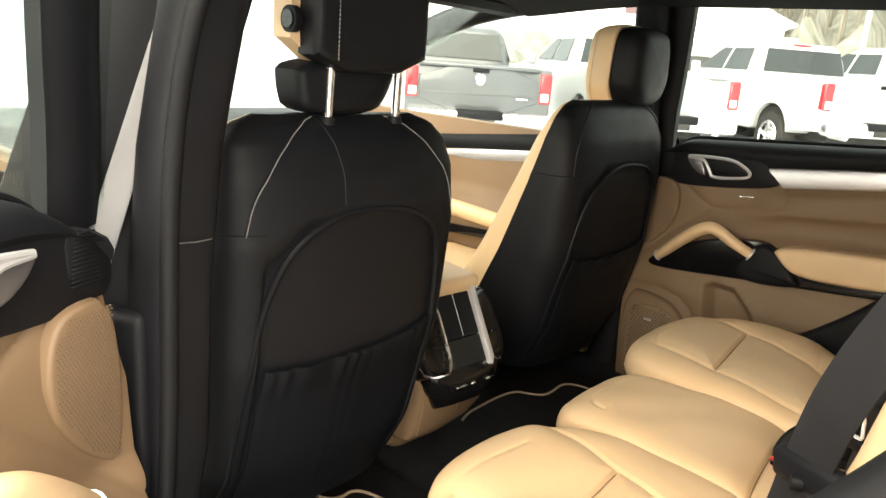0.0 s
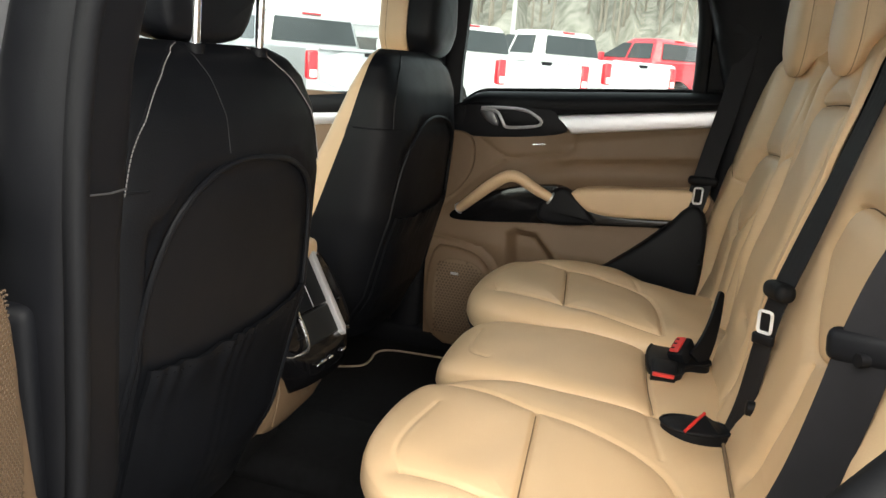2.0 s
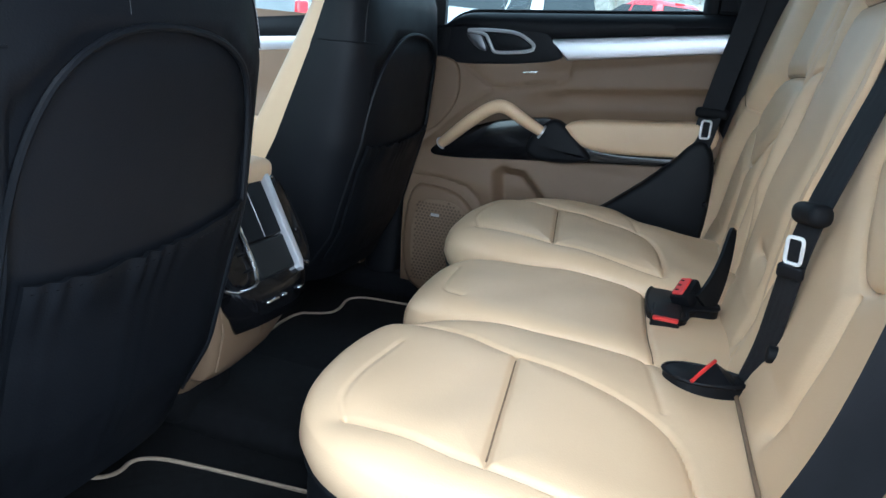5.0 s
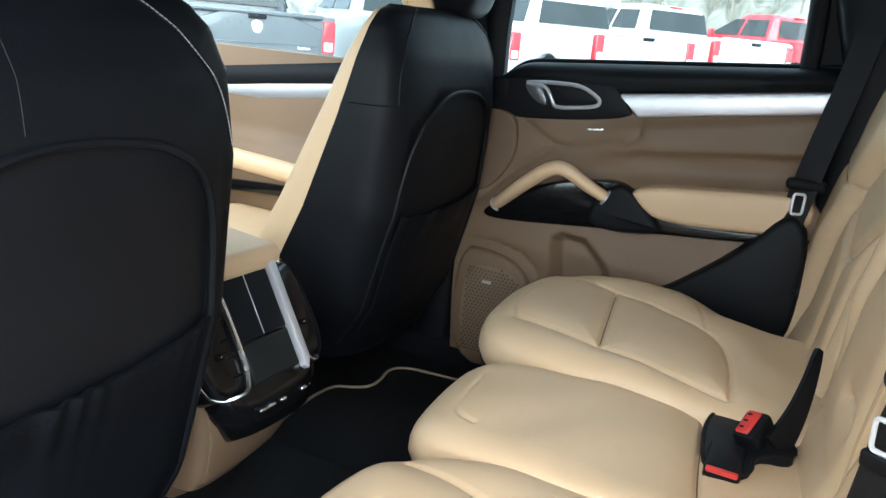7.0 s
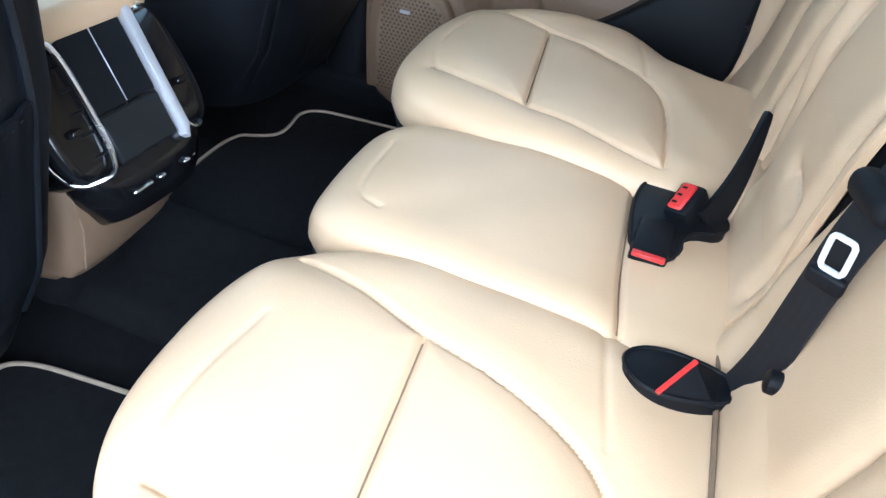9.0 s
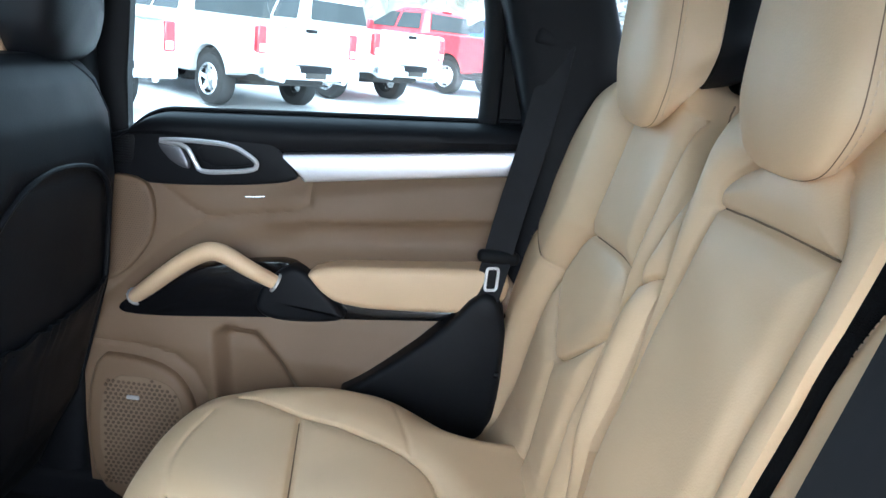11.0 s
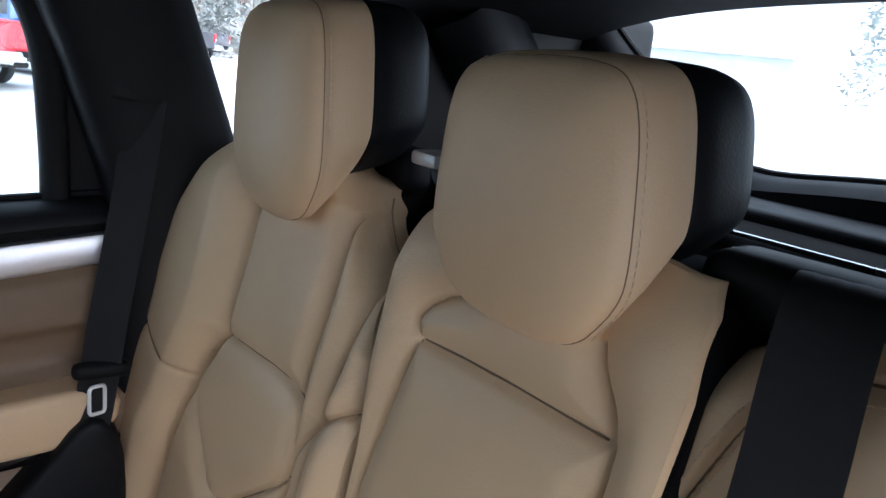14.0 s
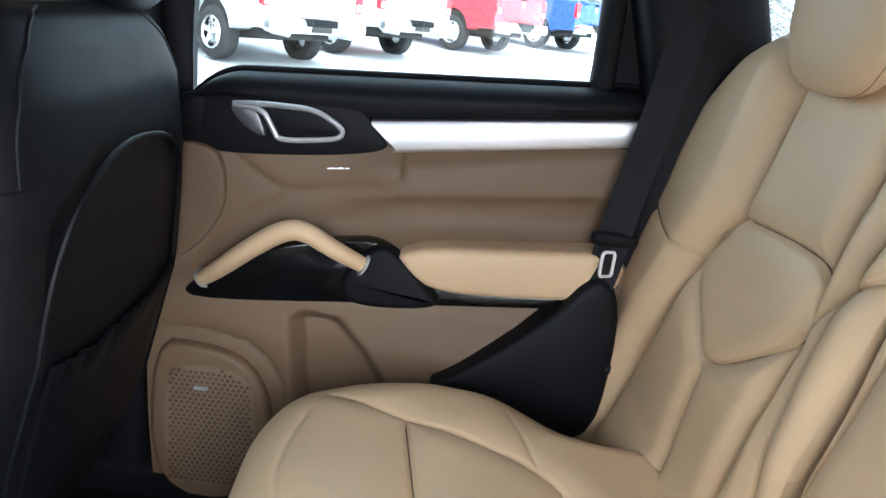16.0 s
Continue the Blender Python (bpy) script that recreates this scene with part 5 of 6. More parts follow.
    for a, w in ((-0.040, 0.032), (-0.008, 0.012), (0.036, 0.012), (0.054, 0.014)):
        add("button", rbox((a, -0.004 + (0.010 if a > 0.045 else 0), -0.110), (w, 0.006, 0.006), 0.002, 1), CHROME, "chrome button", low)
    # tan column below
    rows = []
    for z, y0, y1, w, xc in ((0.79, 0.475, 0.62, 0.250, -0.073), (0.745, 0.448, 0.62, 0.246, -0.075), (0.70, 0.440, 0.66, 0.240, -0.077), (0.645, 0.447, 0.72, 0.225, -0.081), (0.615, 0.456, 0.75, 0.190, -0.095), (0.597, 0.468, 0.76, 0.125, -0.126), (0.588, 0.49, 0.76, 0.075, -0.142)):
        rows.append([(xc + q[0], q[1], z) for q in smooth_poly([(-w / 2, y0 + 0.02), (-w / 2, y1), (w / 2, y1), (w / 2, y0 + 0.02), (w * 0.38, y0), (-w * 0.38, y0)], 2)])
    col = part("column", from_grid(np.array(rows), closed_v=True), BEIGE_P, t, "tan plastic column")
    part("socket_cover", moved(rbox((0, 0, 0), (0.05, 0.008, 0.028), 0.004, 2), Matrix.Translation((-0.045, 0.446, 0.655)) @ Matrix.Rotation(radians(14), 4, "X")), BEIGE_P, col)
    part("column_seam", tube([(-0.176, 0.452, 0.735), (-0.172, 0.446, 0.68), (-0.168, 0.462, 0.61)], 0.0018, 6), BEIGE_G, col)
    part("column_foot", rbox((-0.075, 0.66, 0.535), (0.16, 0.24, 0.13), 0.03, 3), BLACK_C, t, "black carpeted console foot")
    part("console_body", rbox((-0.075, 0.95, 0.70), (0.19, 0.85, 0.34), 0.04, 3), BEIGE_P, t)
    lid = part("armrest_lid", rbox((-0.098, 0.655, 0.916), (0.222, 0.36, 0.040), 0.016, 4, pose(0, 0, 0, 3, 0, -3)), BEIGE, t, "tan leather armrest lid")
    part("lid_lip", rbox((-0.098, 0.655, 0.894), (0.208, 0.345, 0.02), 0.006, 2, pose(0, 0, 0, 3, 0, -3)), BEIGE_P, lid)
    return t


console()


# ---- floor mats ----
def floor_mat(pts, label):
    cx, cy = np.mean([p[0] for p in pts]), np.mean([p[1] for p in pts])
    t = thing("floor_mat", label, "floor mat", "rear floor mats", at=(cx, cy, 0.46))
    bm = plate(pts, "z", 0.484, -0.02, 0.004, 2, 2)
    part("carpet", bm, BLACK_C, t)
    line = [(q[0], q[1], 0.485) for q in smooth_poly(pts, 3)]
    part("piping", tube(line, 0.0036, 8, closed=True), PIPING, t, "beige leather edge piping")


floor_mat([(-0.70, 0.53), (-0.60, 0.60), (-0.476, 0.60), (-0.345, 0.60), (-0.320, 0.530), (-0.25, 0.545), (-0.232, 0.40), (-0.205, 0.10), (-0.40, 0.05), (-0.70, 0.10)], "black carpet mat with beige piping behind the driver seat")
floor_mat([(0.04, 0.60), (0.375, 0.64), (0.405, 0.575), (0.44, 0.548), (0.555, 0.575), (0.575, 0.43), (0.60, 0.12), (0.04, 0.10)], "black carpet mat with beige piping behind the passenger seat")


# ---- seat belts ----
def belts():
    # right outer belt
    t = thing("seat_belt", "black seat belt hanging beside the far rear seat", "seat belt", "rear seat belts", at=(0.65, -0.2, 0.75))
    p = smooth_line([(0.685, -0.262, 1.385), (0.678, -0.245, 1.25), (0.662, -0.215, 1.10), (0.650, -0.200, 1.00), (0.646, -0.185, 0.93), (0.652, -0.180, 0.86)], 3)
    part("webbing", ribbon(p, (0.35, 0.94, 0.1), 0.048), WEB, t)
    part("belt_guide", rbox((0.692, -0.255, 1.39), (0.03, 0.075, 0.035), 0.01, 3, pose(0, 0, 0, 10, 0, 0)), BLACK_P, t, "black belt guide")
    part("belt_stop", rbox((0.655, -0.207, 1.038), (0.022, 0.070, 0.022), 0.009, 3), RUBBER, t, "black belt stop")
    lt = smooth_poly([(-0.017, -0.026), (0.017, -0.026), (0.017, 0.024), (-0.017, 0.024)], 2, 0.12)
    L = Matrix.Translation((0.640, -0.200, 1.004)) @ Matrix.Rotation(radians(-70), 4, "Z")
    part("tongue", moved(tube([(q[0] * 0.60, 0, q[1] * 0.75) for q in lt], 0.0026, 8, closed=True), L), STEEL, t, "chrome belt tongue")
    part("belt_cover", plate([(0.06, 0.755), (-0.01, 0.80), (-0.13, 0.905), (-0.19, 0.99), (-0.236, 0.95), (-0.238, 0.76), (-0.21, 0.700), (-0.10, 0.705)], "x", 0.635, 0.06, 0.012, 2, 3), BLACK_L, t, "black fabric belt cover")
    part("pin", tube([(0.62, -0.232, 0.845), (0.622, -0.224, 0.845)], 0.006, 8), BLACK_P, t)
    # middle belt over the near seat back
    t = thing("seat_belt", "black centre seat belt hung over the seat back", "seat belt", "rear seat belts", at=(-0.18, -0.3, 0.78))
    p = smooth_line([(-0.105, -0.50, 1.338), (-0.115, -0.475, 1.360), (-0.127, -0.445, 1.372), (-0.135, -0.422, 1.364), (-0.141, -0.406, 1.327), (-0.146, -0.396, 1.277), (-0.150, -0.376, 1.20), (-0.159, -0.344, 1.08), (-0.170, -0.316, 0.98), (-0.175, -0.308, 0.89), (-0.180, -0.302, 0.83), (-0.176, -0.288, 0.765)], 3)
    turn = [float(smooth01(1.25, 1.05, q[2])) for q in p]
    part("webbing", ribbon(p, [(1.0 - 0.12 * k, 0.22 + 0.13 * k, 0.0) for k in turn], 0.048), WEB, t)
    part("belt_bezel", rbox((-0.125, -0.468, 1.350), (0.17, 0.055, 0.040), 0.014, 4, pose(0, 0, 0, 0, 0, 6)), BLACK_P, t, "black belt outlet bezel")
    part("belt_stop", rbox((-0.164, -0.320, 1.002), (0.068, 0.028, 0.026), 0.011, 4, pose(0, 0, 0, 0, 8, 12)), RUBBER, t, "black belt stop")
    L = Matrix.Translation((-0.192, -0.307, 0.964)) @ Matrix.Rotation(radians(62), 4, "Z") @ Matrix.Rotation(radians(-8), 4, "X")
    part("tongue", moved(tube([(q[0] * 0.52, 0, q[1] * 0.62) for q in lt], 0.0024, 8, closed=True), L), STEEL, t, "bright steel belt tongue")
    part("tongue_grip", moved(rbox((0, 0, -0.026), (0.030, 0.009, 0.016), 0.003, 3), L), BLACK_P, t, "black belt tongue grip")
    # near outer belt
    t = thing("seat_belt", "wide black seat belt beside the open door", "seat belt", "rear seat belts", at=(-0.55, -0.33, 0.75))
    p = smooth_line([(-0.625, -0.464, 1.43), (-0.595, -0.409, 1.25), (-0.575, -0.364, 1.15), (-0.567, -0.347, 1.07), (-0.565, -0.341, 1.02), (-0.57, -0.325, 0.935), (-0.58, -0.302, 0.87), (-0.585, -0.264, 0.78)], 3)
    part("webbing", ribbon(p, (0.5, 0.86, 0.0), 0.047), WEB, t)
    part("belt_stop", rbox((-0.565, -0.354, 1.064), (0.020, 0.078, 0.030), 0.009, 3, pose(0, 0, 0, -6, 0, -28)), BLACK_P, t, "black belt stop with screw")
    part("screw", tube([(-0.570, -0.348, 1.056), (-0.574, -0.340, 1.056)], 0.006, 12), BLACK_P, t)


belts()


def buckle(at, turn, lean, label):
    """A belt buckle with its red button."""
    t = thing("belt_buckle", label, "belt buckle", "belt buckles", at=at)
    M = Matrix.Translation(at) @ Matrix.Rotation(radians(turn), 4, "Z") @ Matrix.Rotation(radians(lean), 4, "X") @ Matrix.Rotation(radians(-30), 4, "Y")
    part("housing", moved(rbox((0, 0, -0.010), (0.046, 0.032, 0.030), 0.005, 2), M), BLACK_P, t)
    part("button", moved(rbox((0, 0.002, 0.0062), (0.038, 0.018, 0.005), 0.002, 1), M), RED_P, t, "red release button")
    for x in (-0.011, 0.0, 0.011):
        part("mark", moved(rbox((x, 0.005, 0.0089), (0.003, 0.006, 0.0008), 0.0002, 1), M), BLACK_P, t)
    return t


def pocket(name, outline, at, turn, label):
    t = thing(name, label, "buckle pocket", "buckle pockets", at=at)
    M = Matrix.Translation(at) @ Matrix.Rotation(radians(turn), 4, "Z")
    rim = smooth_poly(outline, 2)
    part("recess", moved(plate(outline, "z", 0.002, -0.03, 0.002, 2), M), BLACK_L, t, "black fabric lined recess")
    part("rim", moved(tube([(q[0], q[1], 0.001) for q in rim], 0.0028, 6, closed=True), M), BLACK_P, t)
    return t, M


def buckles():
    t, M = pocket("buckle_pocket", [(0.012, 0.050), (-0.010, 0.050), (-0.030, 0.024), (-0.026, -0.012), (-0.008, -0.050), (0.018, -0.048), (0.028, -0.018), (0.028, 0.024)], (-0.177, -0.245, 0.786), 0, "black leaf-shaped buckle pocket in the near rear seat")
    flap = bmesh.new()
    for p in [(-0.030, 0.012, 0.002), (0.004, -0.008, 0.020), (-0.006, -0.036, 0.0), (-0.022, -0.034, 0.0), (0.016, -0.030, 0.004)]:
        flap.verts.new(p)
    bmesh.ops.convex_hull(flap, input=list(flap.verts))
    part("flap", moved(flap, M), BLACK_L, t, "black folded strap flap", smooth=False)
    part("red_edge", moved(tube([(-0.032, 0.016, 0.004), (-0.015, 0.004, 0.014), (0.003, -0.008, 0.0225)], 0.0026, 6), M), RED_P, t, "thin red edge")
    t, M = pocket("buckle_pocket", [(0.070, 0.030), (0.0, 0.038), (-0.098, 0.022), (-0.086, -0.030), (-0.028, -0.026), (-0.006, -0.080), (0.050, -0.060), (0.074, -0.010)], (0.079, -0.190, 0.789), 0, "black double buckle pocket between the rear seats")
    line = smooth_line([(0.078, -0.240, 0.792), (0.110, -0.254, 0.822), (0.145, -0.262, 0.857), (0.182, -0.266, 0.896)], 2)
    part("strap", ribbon(line, (-0.45, 0.60, 0.6), list(np.linspace(0.048, 0.010, len(line))), 0.006), BLACK_L, t, "black buckle strap")
    part("red_edge", moved(rbox((-0.104, 0.002, 0.006), (0.008, 0.036, 0.006), 0.0015, 1), M), RED_P, t, "red buckle edge")
    part("buckle_bed", moved(rbox((-0.062, 0.002, -0.004), (0.07, 0.042, 0.024), 0.006, 2), M), BLACK_P, t)
    buckle((0.080, -0.208, 0.812), -28, -14, "black belt buckle with red button")


buckles()
part("seat_button", tube([(-0.207, -0.330, 0.843), (-0.207, -0.303, 0.843), (-0.207, -0.301, 0.843)], [0.0105, 0.0105, 0.0075], 18), BLACK_P, None, "round black plastic button on the seat back", category="button")


# ---- dashboard and wheel ----
def dashboard():
    t = thing("dashboard", "black car dashboard under the windscreen", "dashboard", at=(0, 1.5, 0.8))
    part("top_pad", rbox((0, 1.60, 1.06), (1.40, 0.50, 0.16), 0.06, 4), BLACK_L, t)
    part("lower_dash", rbox((0, 1.62, 0.85), (1.38, 0.40, 0.30), 0.05, 3), BEIGE_P, t)
    w = thing("steering_wheel", "black leather steering wheel", "steering wheel", at=(-0.40, 1.20, 0.98))
    R = Matrix.Translation((-0.40, 1.20, 1.02)) @ Matrix.Rotation(radians(65), 4, "X")
    part("rim", moved(tube([(0.185 * math.cos(a), 0.185 * math.sin(a), 0) for a in np.linspace(0, math.tau, 40, endpoint=False)], 0.016, 10, closed=True), R), BLACK_L, w)
    part("hub", moved(rbox((0, 0, -0.02), (0.13, 0.11, 0.05), 0.02, 3), R), BLACK_P, w)
    for a in (0, math.pi, -math.pi / 2):
        part("spoke", moved(tube([(0.05 * math.cos(a), 0.05 * math.sin(a), -0.01), (0.18 * math.cos(a), 0.18 * math.sin(a), 0)], 0.014, 8), R), BLACK_P, w)


dashboard()


# ---- pickup trucks in the row ----
def wheel(parent, x, y, z):
    """A wheel with a five-spoke rim; its outer side looks away from the truck's middle."""
    s = 1 if x > 0 else -1
    R, W = 0.40, 0.27
    prof = [(0.25, -0.5), (0.34, -0.5), (0.385, -0.42), (0.40, -0.25), (0.40, 0.25), (0.385, 0.42), (0.34, 0.5), (0.25, 0.5)]
    rows = [[(x + b * W, y + a * math.cos(k), z + a * math.sin(k)) for a, b in prof] for k in np.linspace(0, math.tau, 32, endpoint=False)]
    tyre = part("tyre", from_grid(np.array(rows), closed_u=True, closed_v=True), TYRE, parent)
    bms = [tube([(x + s * 0.125, y + 0.235 * math.cos(k), z + 0.235 * math.sin(k)) for k in np.linspace(0, math.tau, 28, endpoint=False)], 0.022, 6, closed=True)]
    for k in range(5):
        a = k * math.tau / 5 + 0.3
        bms.append(tube([(x + s * 0.10, y + 0.03 * math.cos(a), z + 0.03 * math.sin(a)), (x + s * 0.12, y + 0.23 * math.cos(a), z + 0.23 * math.sin(a))], [0.045, 0.035], 6))
    bms.append(rbox((x + s * 0.04, y, z), (0.10, 0.40, 0.40), 0.10, 3))
    part("rim", join(*bms), CHROME, tyre, "polished alloy rim")
    return tyre


def pickup(name_label, paint, long_bed=0.0):
    """A full-size pickup, tail at the origin, nose towards +y."""
    t = thing("pickup_truck", name_label, "pickup truck", "parked pickup trucks")
    arc = lambda cy, a0, a1: [(cy + 0.49 * math.cos(a), 0.44 + 0.49 * math.sin(a)) for a in np.linspace(a0, a1, 12)]  # noqa: E731
    side = [(0.03, 0.60), (0.0, 0.80), (0.0, 1.20), (0.03, 1.345), (1.95, 1.36), (2.05, 1.33), (4.30, 1.30), (5.2, 1.22), (5.6, 1.10), (5.72, 0.85), (5.68, 0.55)]
    under = [(5.25, 0.52)] + arc(4.75, 0.15, math.pi - 0.15) + [(4.2, 0.48), (1.8, 0.48)] + arc(1.25, 0.15, math.pi - 0.15) + [(0.7, 0.55)]
    body = part("body", plate(side + under, "x", -0.985, 1.0, 0.03, 0, 3), paint, t, smooth=False)
    part("body", plate(side + under, "x", 0.985, -1.0, 0.03, 0, 3), paint, t, smooth=False)
    rows = []
    for z, y0, y1, w in ((1.28, 1.98, 4.35, 0.95), (1.36, 2.0, 4.22, 0.935), (1.60, 2.05, 3.72, 0.86), (1.82, 2.12, 3.25, 0.775), (1.90, 2.22, 3.10, 0.72), (1.93, 2.5, 2.9, 0.50)):
        rows.append([(q[0], q[1], z) for q in smooth_poly([(-w, y0), (w, y0), (w, y1), (-w, y1)], 3, 0.08)])
    bm = from_grid(np.array(rows), closed_v=True)
    bm.verts.ensure_lookup_table()
    bm.faces.new(list(bm.verts)[-len(rows[0]):])
    bmesh.ops.triangulate(bm, faces=[f for f in bm.faces if len(f.verts) > 4])
    cab = part("cab", bm, paint, t)

    def pane(name, corners, lab=""):
        c = [Vector(q) for q in corners]
        nrm = (c[1] - c[0]).cross(c[3] - c[0]).normalized()
        g = np.array([[list(c[0].lerp(c[1], u).lerp(c[3].lerp(c[2], u), v)) for v in np.linspace(0, 1, 4)] for u in np.linspace(0, 1, 4)])
        part(name, slab(g, tuple(nrm * 0.012)), DARKGLASS, cab, lab)

    pane("rear_window", [(-0.76, 1.995, 1.42), (0.76, 1.995, 1.42), (0.68, 2.085, 1.80), (-0.68, 2.085, 1.80)], "dark tinted rear window")
    for s in (-1, 1):
        x0, x1 = s * 0.935, s * 0.800
        pane("side_window", [(x0, 2.22, 1.42), (x0, 2.98, 1.42), (x1, 2.92, 1.79), (x1, 2.30, 1.79)])
        pane("side_window", [(x0, 3.06, 1.42), (x0, 3.92, 1.42), (x1, 3.28, 1.79), (x1, 3.00, 1.79)])
        lamp = part("tail_lamp", rbox((s * 0.905, 0.035, 1.10), (0.165, 0.12, 0.40), 0.03, 3), LAMP_R, t, "red tail lamp")
        part("lamp_lens", rbox((s * 0.895, -0.022, 0.985), (0.11, 0.02, 0.11), 0.008, 1), LAMP_W, lamp)
        part("mirror", rbox((s * 1.08, 3.75, 1.42), (0.16, 0.10, 0.22), 0.03, 2), paint, t)
        part("exhaust", tube([(s * 0.62, -0.16, 0.55), (s * 0.62, 0.2, 0.55)], 0.05, 12), CHROME, t)
        for y in (1.25, 4.75):
            wheel(t, s * 0.83, y, 0.40)
            part("wheel_well", rbox((s * 0.72, y, 0.70), (0.34, 0.98, 0.46), 0.08, 3), UNDER, t, "dark wheel well")
    gate = part("tailgate", plate([(-0.80, 0.76), (-0.80, 1.33), (0.80, 1.33), (0.80, 0.76)], "y", -0.022, 0.05, 0.016, 1, 3), paint, t)
    part("gate_lip", rbox((0, -0.02, 1.338), (1.62, 0.07, 0.05), 0.02, 3), paint, gate)
    part("gate_crease", rbox((0, -0.024, 0.98), (1.5, 0.012, 0.014), 0.004, 1), paint, gate)
    part("gate_handle", rbox((0, -0.03, 1.285), (0.22, 0.03, 0.05), 0.012, 2), BLACK_P, gate, "black tailgate handle")
    part("badge", plate([(-0.07, 1.24), (0.07, 1.24), (0.06, 1.12), (0, 1.09), (-0.06, 1.12)], "y", -0.03, 0.02, 0.004, 1), CHROME, gate, "chrome shield badge")
    part("badge_bar", rbox((0.58, -0.028, 0.95), (0.16, 0.012, 0.028), 0.003, 1), CHROME, gate)
    bump = part("bumper", rbox((0, -0.07, 0.66), (1.90, 0.24, 0.21), 0.06, 4), CHROME, t, "chrome rear bumper")
    part("bumper_step", rbox((0, -0.10, 0.72), (0.62, 0.22, 0.115), 0.02, 2), BLACK_P, bump)
    part("plate_panel", rbox((0, -0.195, 0.655), (0.40, 0.02, 0.14), 0.006, 1), UNDER, bump)
    part("roof_lamp", rbox((0, 2.17, 1.885), (0.34, 0.05, 0.03), 0.01, 1), LAMP_R, cab, "red roof brake lamp")
    part("undercarriage", rbox((0, 2.7, 0.50), (1.2, 4.8, 0.16), 0.03, 1), UNDER, t)
    part("axle", tube([(-0.7, 1.25, 0.40), (0.7, 1.25, 0.40)], 0.07, 10), UNDER, t)
    return t


for wx, wy in ((-0.76, -0.92), (0.76, -0.92), (-0.76, 2.45), (0.76, 2.45)):
    wheel(CAR, wx, wy, 0.40)


def park(truck, x, y, turn):
    truck.matrix_basis = pose(x, y, float(lot_rise(x)) + 0.02, 0, 0, -turn)
    return truck


HEAD = 37.4
park(pickup("dark grey pickup truck with red tail lamps", PAINT_G), 6.50, 6.08, HEAD)
park(pickup("silver pickup truck parked between other trucks", PAINT_S), 8.96, 4.53, HEAD)
white = park(pickup("white pickup truck with chrome bumper and red lamps", PAINT_W), 11.34, 2.45, HEAD)
copy_thing(white, pose(13.99, 1.12, lot_rise(13.99) + 0.02, 0, 0, -HEAD))
park(pickup("bright red pickup truck parked in the row", PAINT_R), 17.55, -1.01, HEAD)
park(pickup("blue pickup truck parked in the row", PAINT_B), 21.10, -3.20, HEAD)
park(pickup("dark pickup truck parked far off", PAINT_G), 38.9, -10.9, HEAD)


# ---- building, pole and woods ----
def building():
    t = thing("building", "white gabled dealership building behind the trucks", "building", at=(38, 20, 0))
    wall = mat("white_siding", (0.72, 0.73, 0.74), 0.7, vary=0.06, vscale=2, bump=0.4, bscale=3, bkind="wave", bdist=0.02)
    roof = mat("snowy_roof", (0.78, 0.79, 0.81), 0.8, vary=0.15, vscale=0.6)
    M = pose(38, 20, 0, 0, 0, -62)
    part("wall", moved(plate([(-6, 0), (6, 0), (6, 4.2), (0, 6.9), (-6, 4.2)], "y", 0, 14, 0.02, 0, 1), M), wall, t)
    for s in (-1, 1):
        part("roof", moved(rbox((s * 3.2, 7, 5.55), (7.2, 15, 0.22), 0.05, 1, pose(0, 0, 0, 0, s * 24.2, 0)), M), roof, t)
    part("canopy", moved(rbox((0, -1.6, 3.1), (12.5, 3.2, 0.5), 0.05, 1), M), roof, t)
    part("stripe", moved(rbox((-1.0, -0.03, 4.5), (2.6, 0.05, 0.5), 0.02, 1), M), mat("dark_sign_stripe", (0.12, 0.06, 0.07), 0.6, vary=0.2, vscale=3), t)
    for k in range(4):
        w = part("window", moved(rbox((-4.5 + 3 * k, -0.02, 1.4), (2.0, 0.08, 1.7), 0.03, 1), M), DARKGLASS, t)
        part("frame", moved(rbox((-4.5 + 3 * k, -0.05, 1.4), (2.1, 0.04, 0.06), 0.01, 1), M), wall, w)


building()


def far_building():
    t = thing("building", "low grey building with a white door far across the lot", "building", at=(52, -62, 3.4))
    M = pose(52, -62, 3.4, 0, 0, -140)
    part("wall", moved(rbox((0, 3, 1.6), (17, 6, 3.2), 0.05, 1), M), mat("grey_siding", (0.42, 0.46, 0.48), 0.8, vary=0.2, vscale=0.8), t)
    part("roof", moved(rbox((0, 3, 3.4), (18, 7, 0.5), 0.1, 1), M), mat("snow_on_roof", (0.8, 0.81, 0.83), 0.8, vary=0.1, vscale=0.6), t)
    part("door", moved(rbox((4.8, -0.03, 1.3), (3.0, 0.1, 2.4), 0.03, 1), M), PAINT_W, t)


far_building()


def light_pole(x, y, h):
    t = thing("light_pole", "tall pale street light pole", "light pole", "light poles", at=(x, y, 0))
    m = mat("galvanised_pole", (0.42, 0.42, 0.40), 0.6, metal=0.4, vary=0.15, vscale=3)
    part("pole", tube([(x, y, 0), (x, y, h)], [0.11, 0.07], 10), m, t)
    part("arm", tube(smooth_line([(x, y, h), (x - 0.4, y - 0.5, h + 0.4), (x - 1.4, y - 1.6, h + 0.5)], 2), 0.045, 8), m, t)
    part("lamp_head", rbox((x - 1.6, y - 1.8, h + 0.5), (0.5, 0.5, 0.14), 0.05, 2), m, t)


light_pole(28.5, 7.5, 9.0)

def hill_slope(a):
    """Rise of the hillside by compass bearing."""
    return np.interp(a, [radians(q) for q in (38, 45, 62, 72, 100, 116, 124)], [0.0, 0.03, 0.07, 0.34, 0.34, 0.12, 0.0])


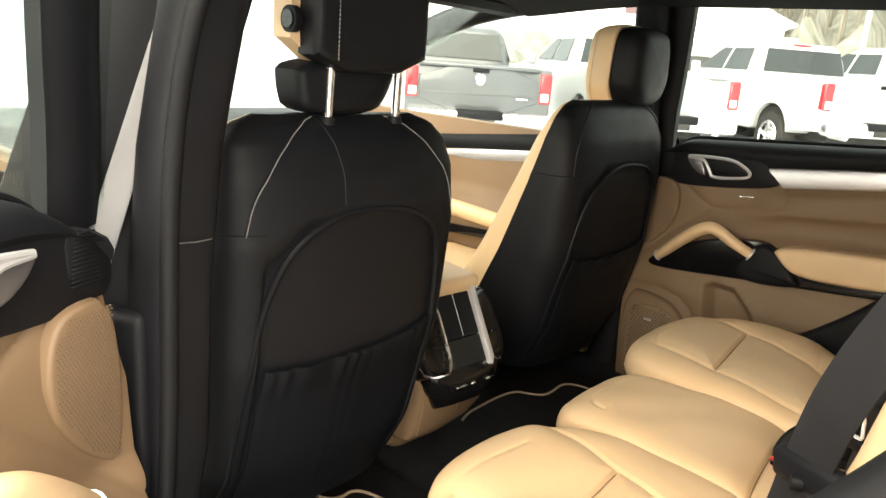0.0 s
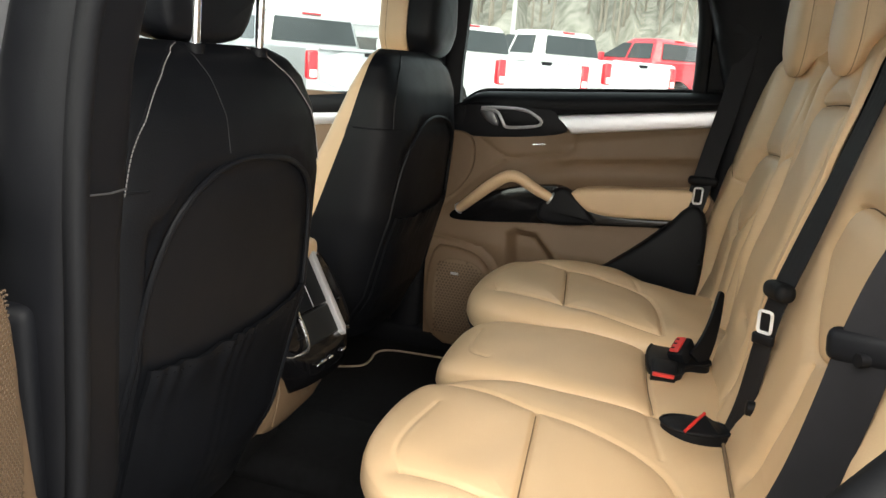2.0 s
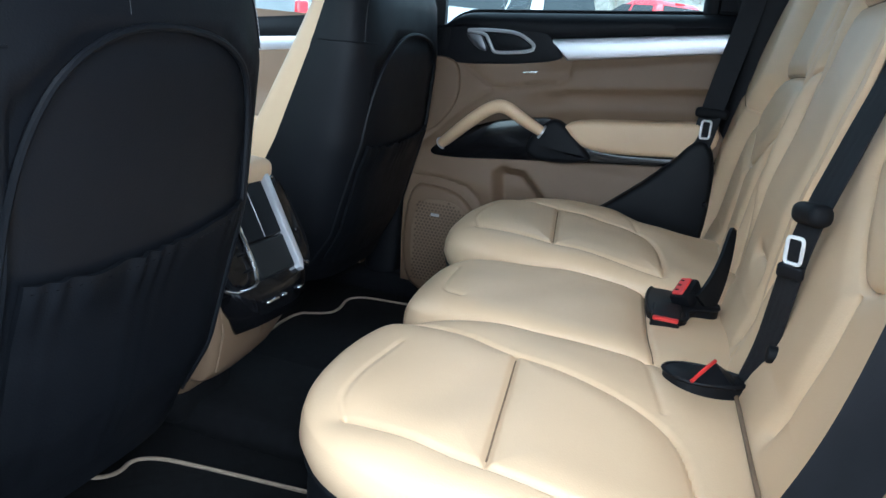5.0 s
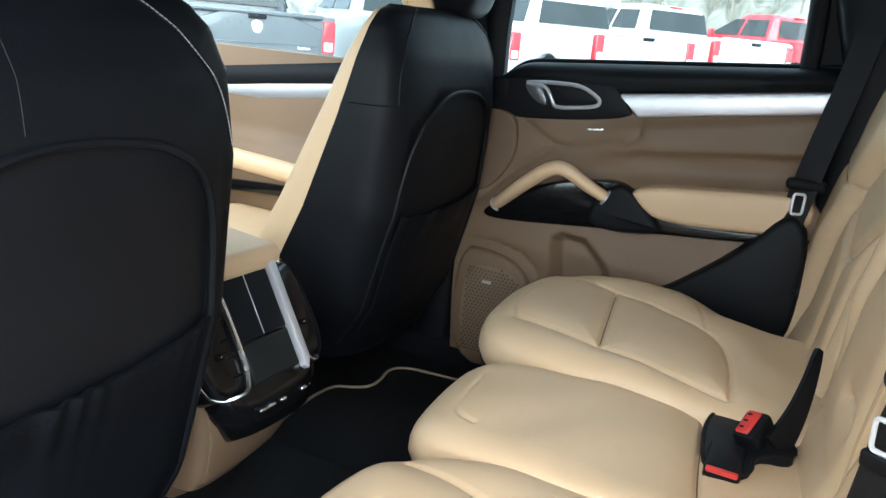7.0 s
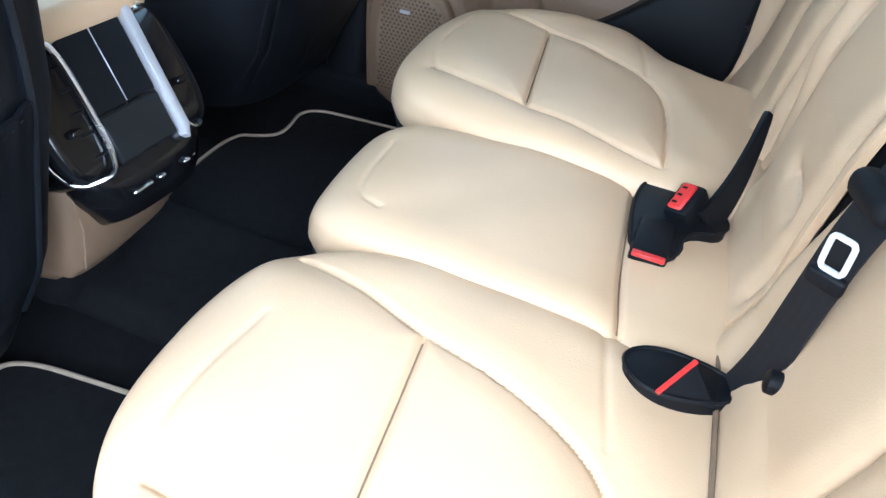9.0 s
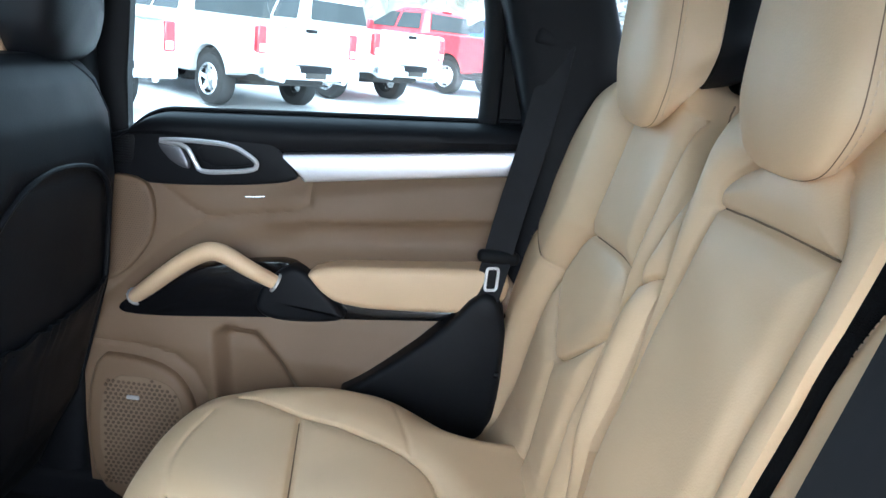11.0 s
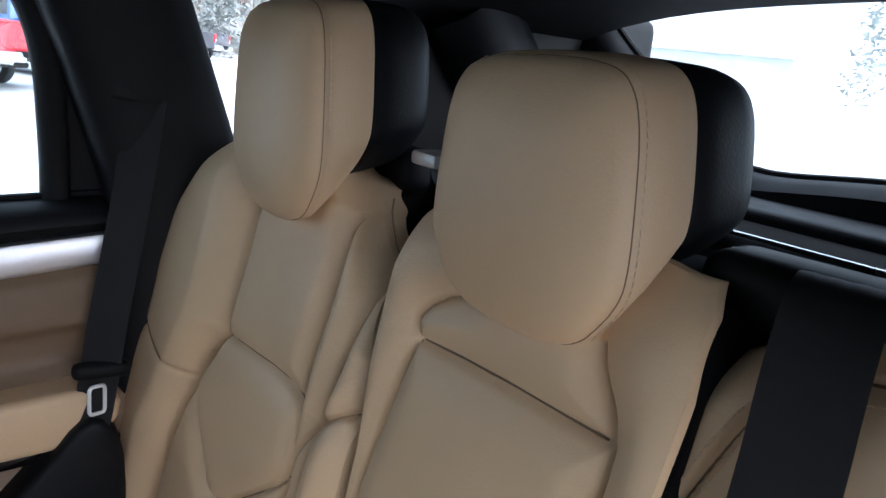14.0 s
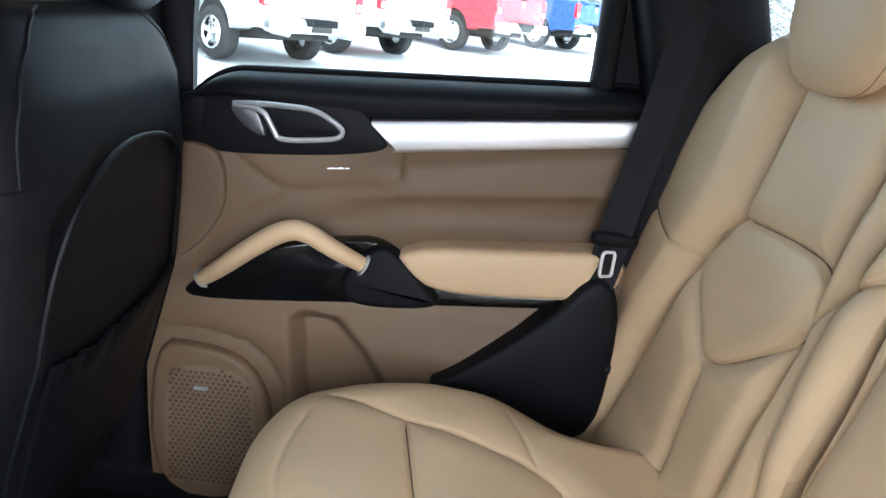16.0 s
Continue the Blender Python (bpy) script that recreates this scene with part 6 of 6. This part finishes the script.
def hill():
    a, r = np.meshgrid(np.linspace(radians(40), radians(122), 80), np.linspace(45, 220, 20), indexing="ij")
    rng = np.random.default_rng(4)
    z = (r - 45) * hill_slope(a) + 0.9 * rng.standard_normal(a.shape) * (r > 50)
    pts = np.stack([np.sin(a) * r, np.cos(a) * r, z - 0.3], -1)
    m = mat("wintry_hillside", (0.30, 0.29, 0.265), 0.95, color2=(0.11, 0.115, 0.095), vscale=0.9, stretch=(1, 1, 0.22), bump=0.8, bscale=0.7, bdist=0.3)
    part("backdrop", from_grid(pts), m, None, "grey brown wooded winter hillside", kind="structure", category="hillside")


hill()


def woods():
    """Bare and evergreen trees on the hillside, as one mass."""
    rng = random.Random(11)
    verts, faces = [], []

    def stick(p, q, r0, r1):
        n = len(verts)
        d = (Vector(q) - Vector(p)).normalized()
        a = d.orthogonal().normalized()
        b = d.cross(a)
        for base, r in ((p, r0), (q, r1)):
            for k in range(4):
                w = Vector(base) + (a * math.cos(k * math.pi / 2) + b * math.sin(k * math.pi / 2)) * r
                verts.append(tuple(w))
        for k in range(4):
            faces.append((n + k, n + (k + 1) % 4, n + 4 + (k + 1) % 4, n + 4 + k))

    for _ in range(1100):
        a, r = radians(rng.uniform(64, 113)), rng.uniform(56, 150)
        x, y, z = math.sin(a) * r, math.cos(a) * r, max(0, (r - 45) * float(hill_slope(a))) - 0.3
        h = rng.uniform(7, 14)
        stick((x, y, z), (x + rng.uniform(-.5, .5), y + rng.uniform(-.5, .5), z + h), 0.12, 0.03)
        for _ in range(16):
            k = rng.uniform(0.3, 0.98)
            b, l = rng.uniform(0, math.tau), rng.uniform(1.0, 3.2) * (1.1 - k)
            stick((x, y, z + h * k), (x + math.cos(b) * l, y + math.sin(b) * l, z + h * k + l * 0.8), 0.07, 0.015)
    me = bpy.data.meshes.new("bare_trees")
    me.from_pydata(verts, [], faces)
    me.materials.append(mat("bare_bark", (0.20, 0.18, 0.155), 0.9, vary=0.4, vscale=0.5))
    tagged(new("bare_trees", me), "leafless grey trees on the hillside", "trees", kind="stuff")
    verts2, faces2 = [], []
    for _ in range(46):
        a, r = radians(rng.uniform(96, 114) if rng.random() < 0.88 else rng.uniform(149, 153)), rng.uniform(36, 60)
        x, y = math.sin(a) * r, math.cos(a) * r
        h, w = rng.uniform(3.0, 7.0), rng.uniform(1.2, 2.2)
        for _ in range(260 if a < 2.2 else 80):
            k = rng.random() ** 0.8
            b, l = rng.uniform(0, math.tau), w * (1 - k) * rng.uniform(0.35, 1.0)
            c = Vector((x + math.cos(b) * l, y + math.sin(b) * l, 0.3 + h * k))
            n = len(verts2)
            for _ in range(3):
                verts2.append(tuple(c + Vector((0, 0, 0.075 * max(0, -y - 13))) + Vector((rng.uniform(-.28, .28), rng.uniform(-.28, .28), rng.uniform(-.2, .2)))))
            faces2.append((n, n + 1, n + 2))
    me = bpy.data.meshes.new("evergreen_shrubs")
    me.from_pydata(verts2, [], faces2)
    me.materials.append(mat("snow_dusted_needles", (0.30, 0.33, 0.32), 0.9, color2=(0.13, 0.15, 0.14), vscale=0.9))
    tagged(new("evergreen_shrubs", me), "snow dusted evergreen shrubs along the lot edge", "shrubs", kind="stuff")


woods()
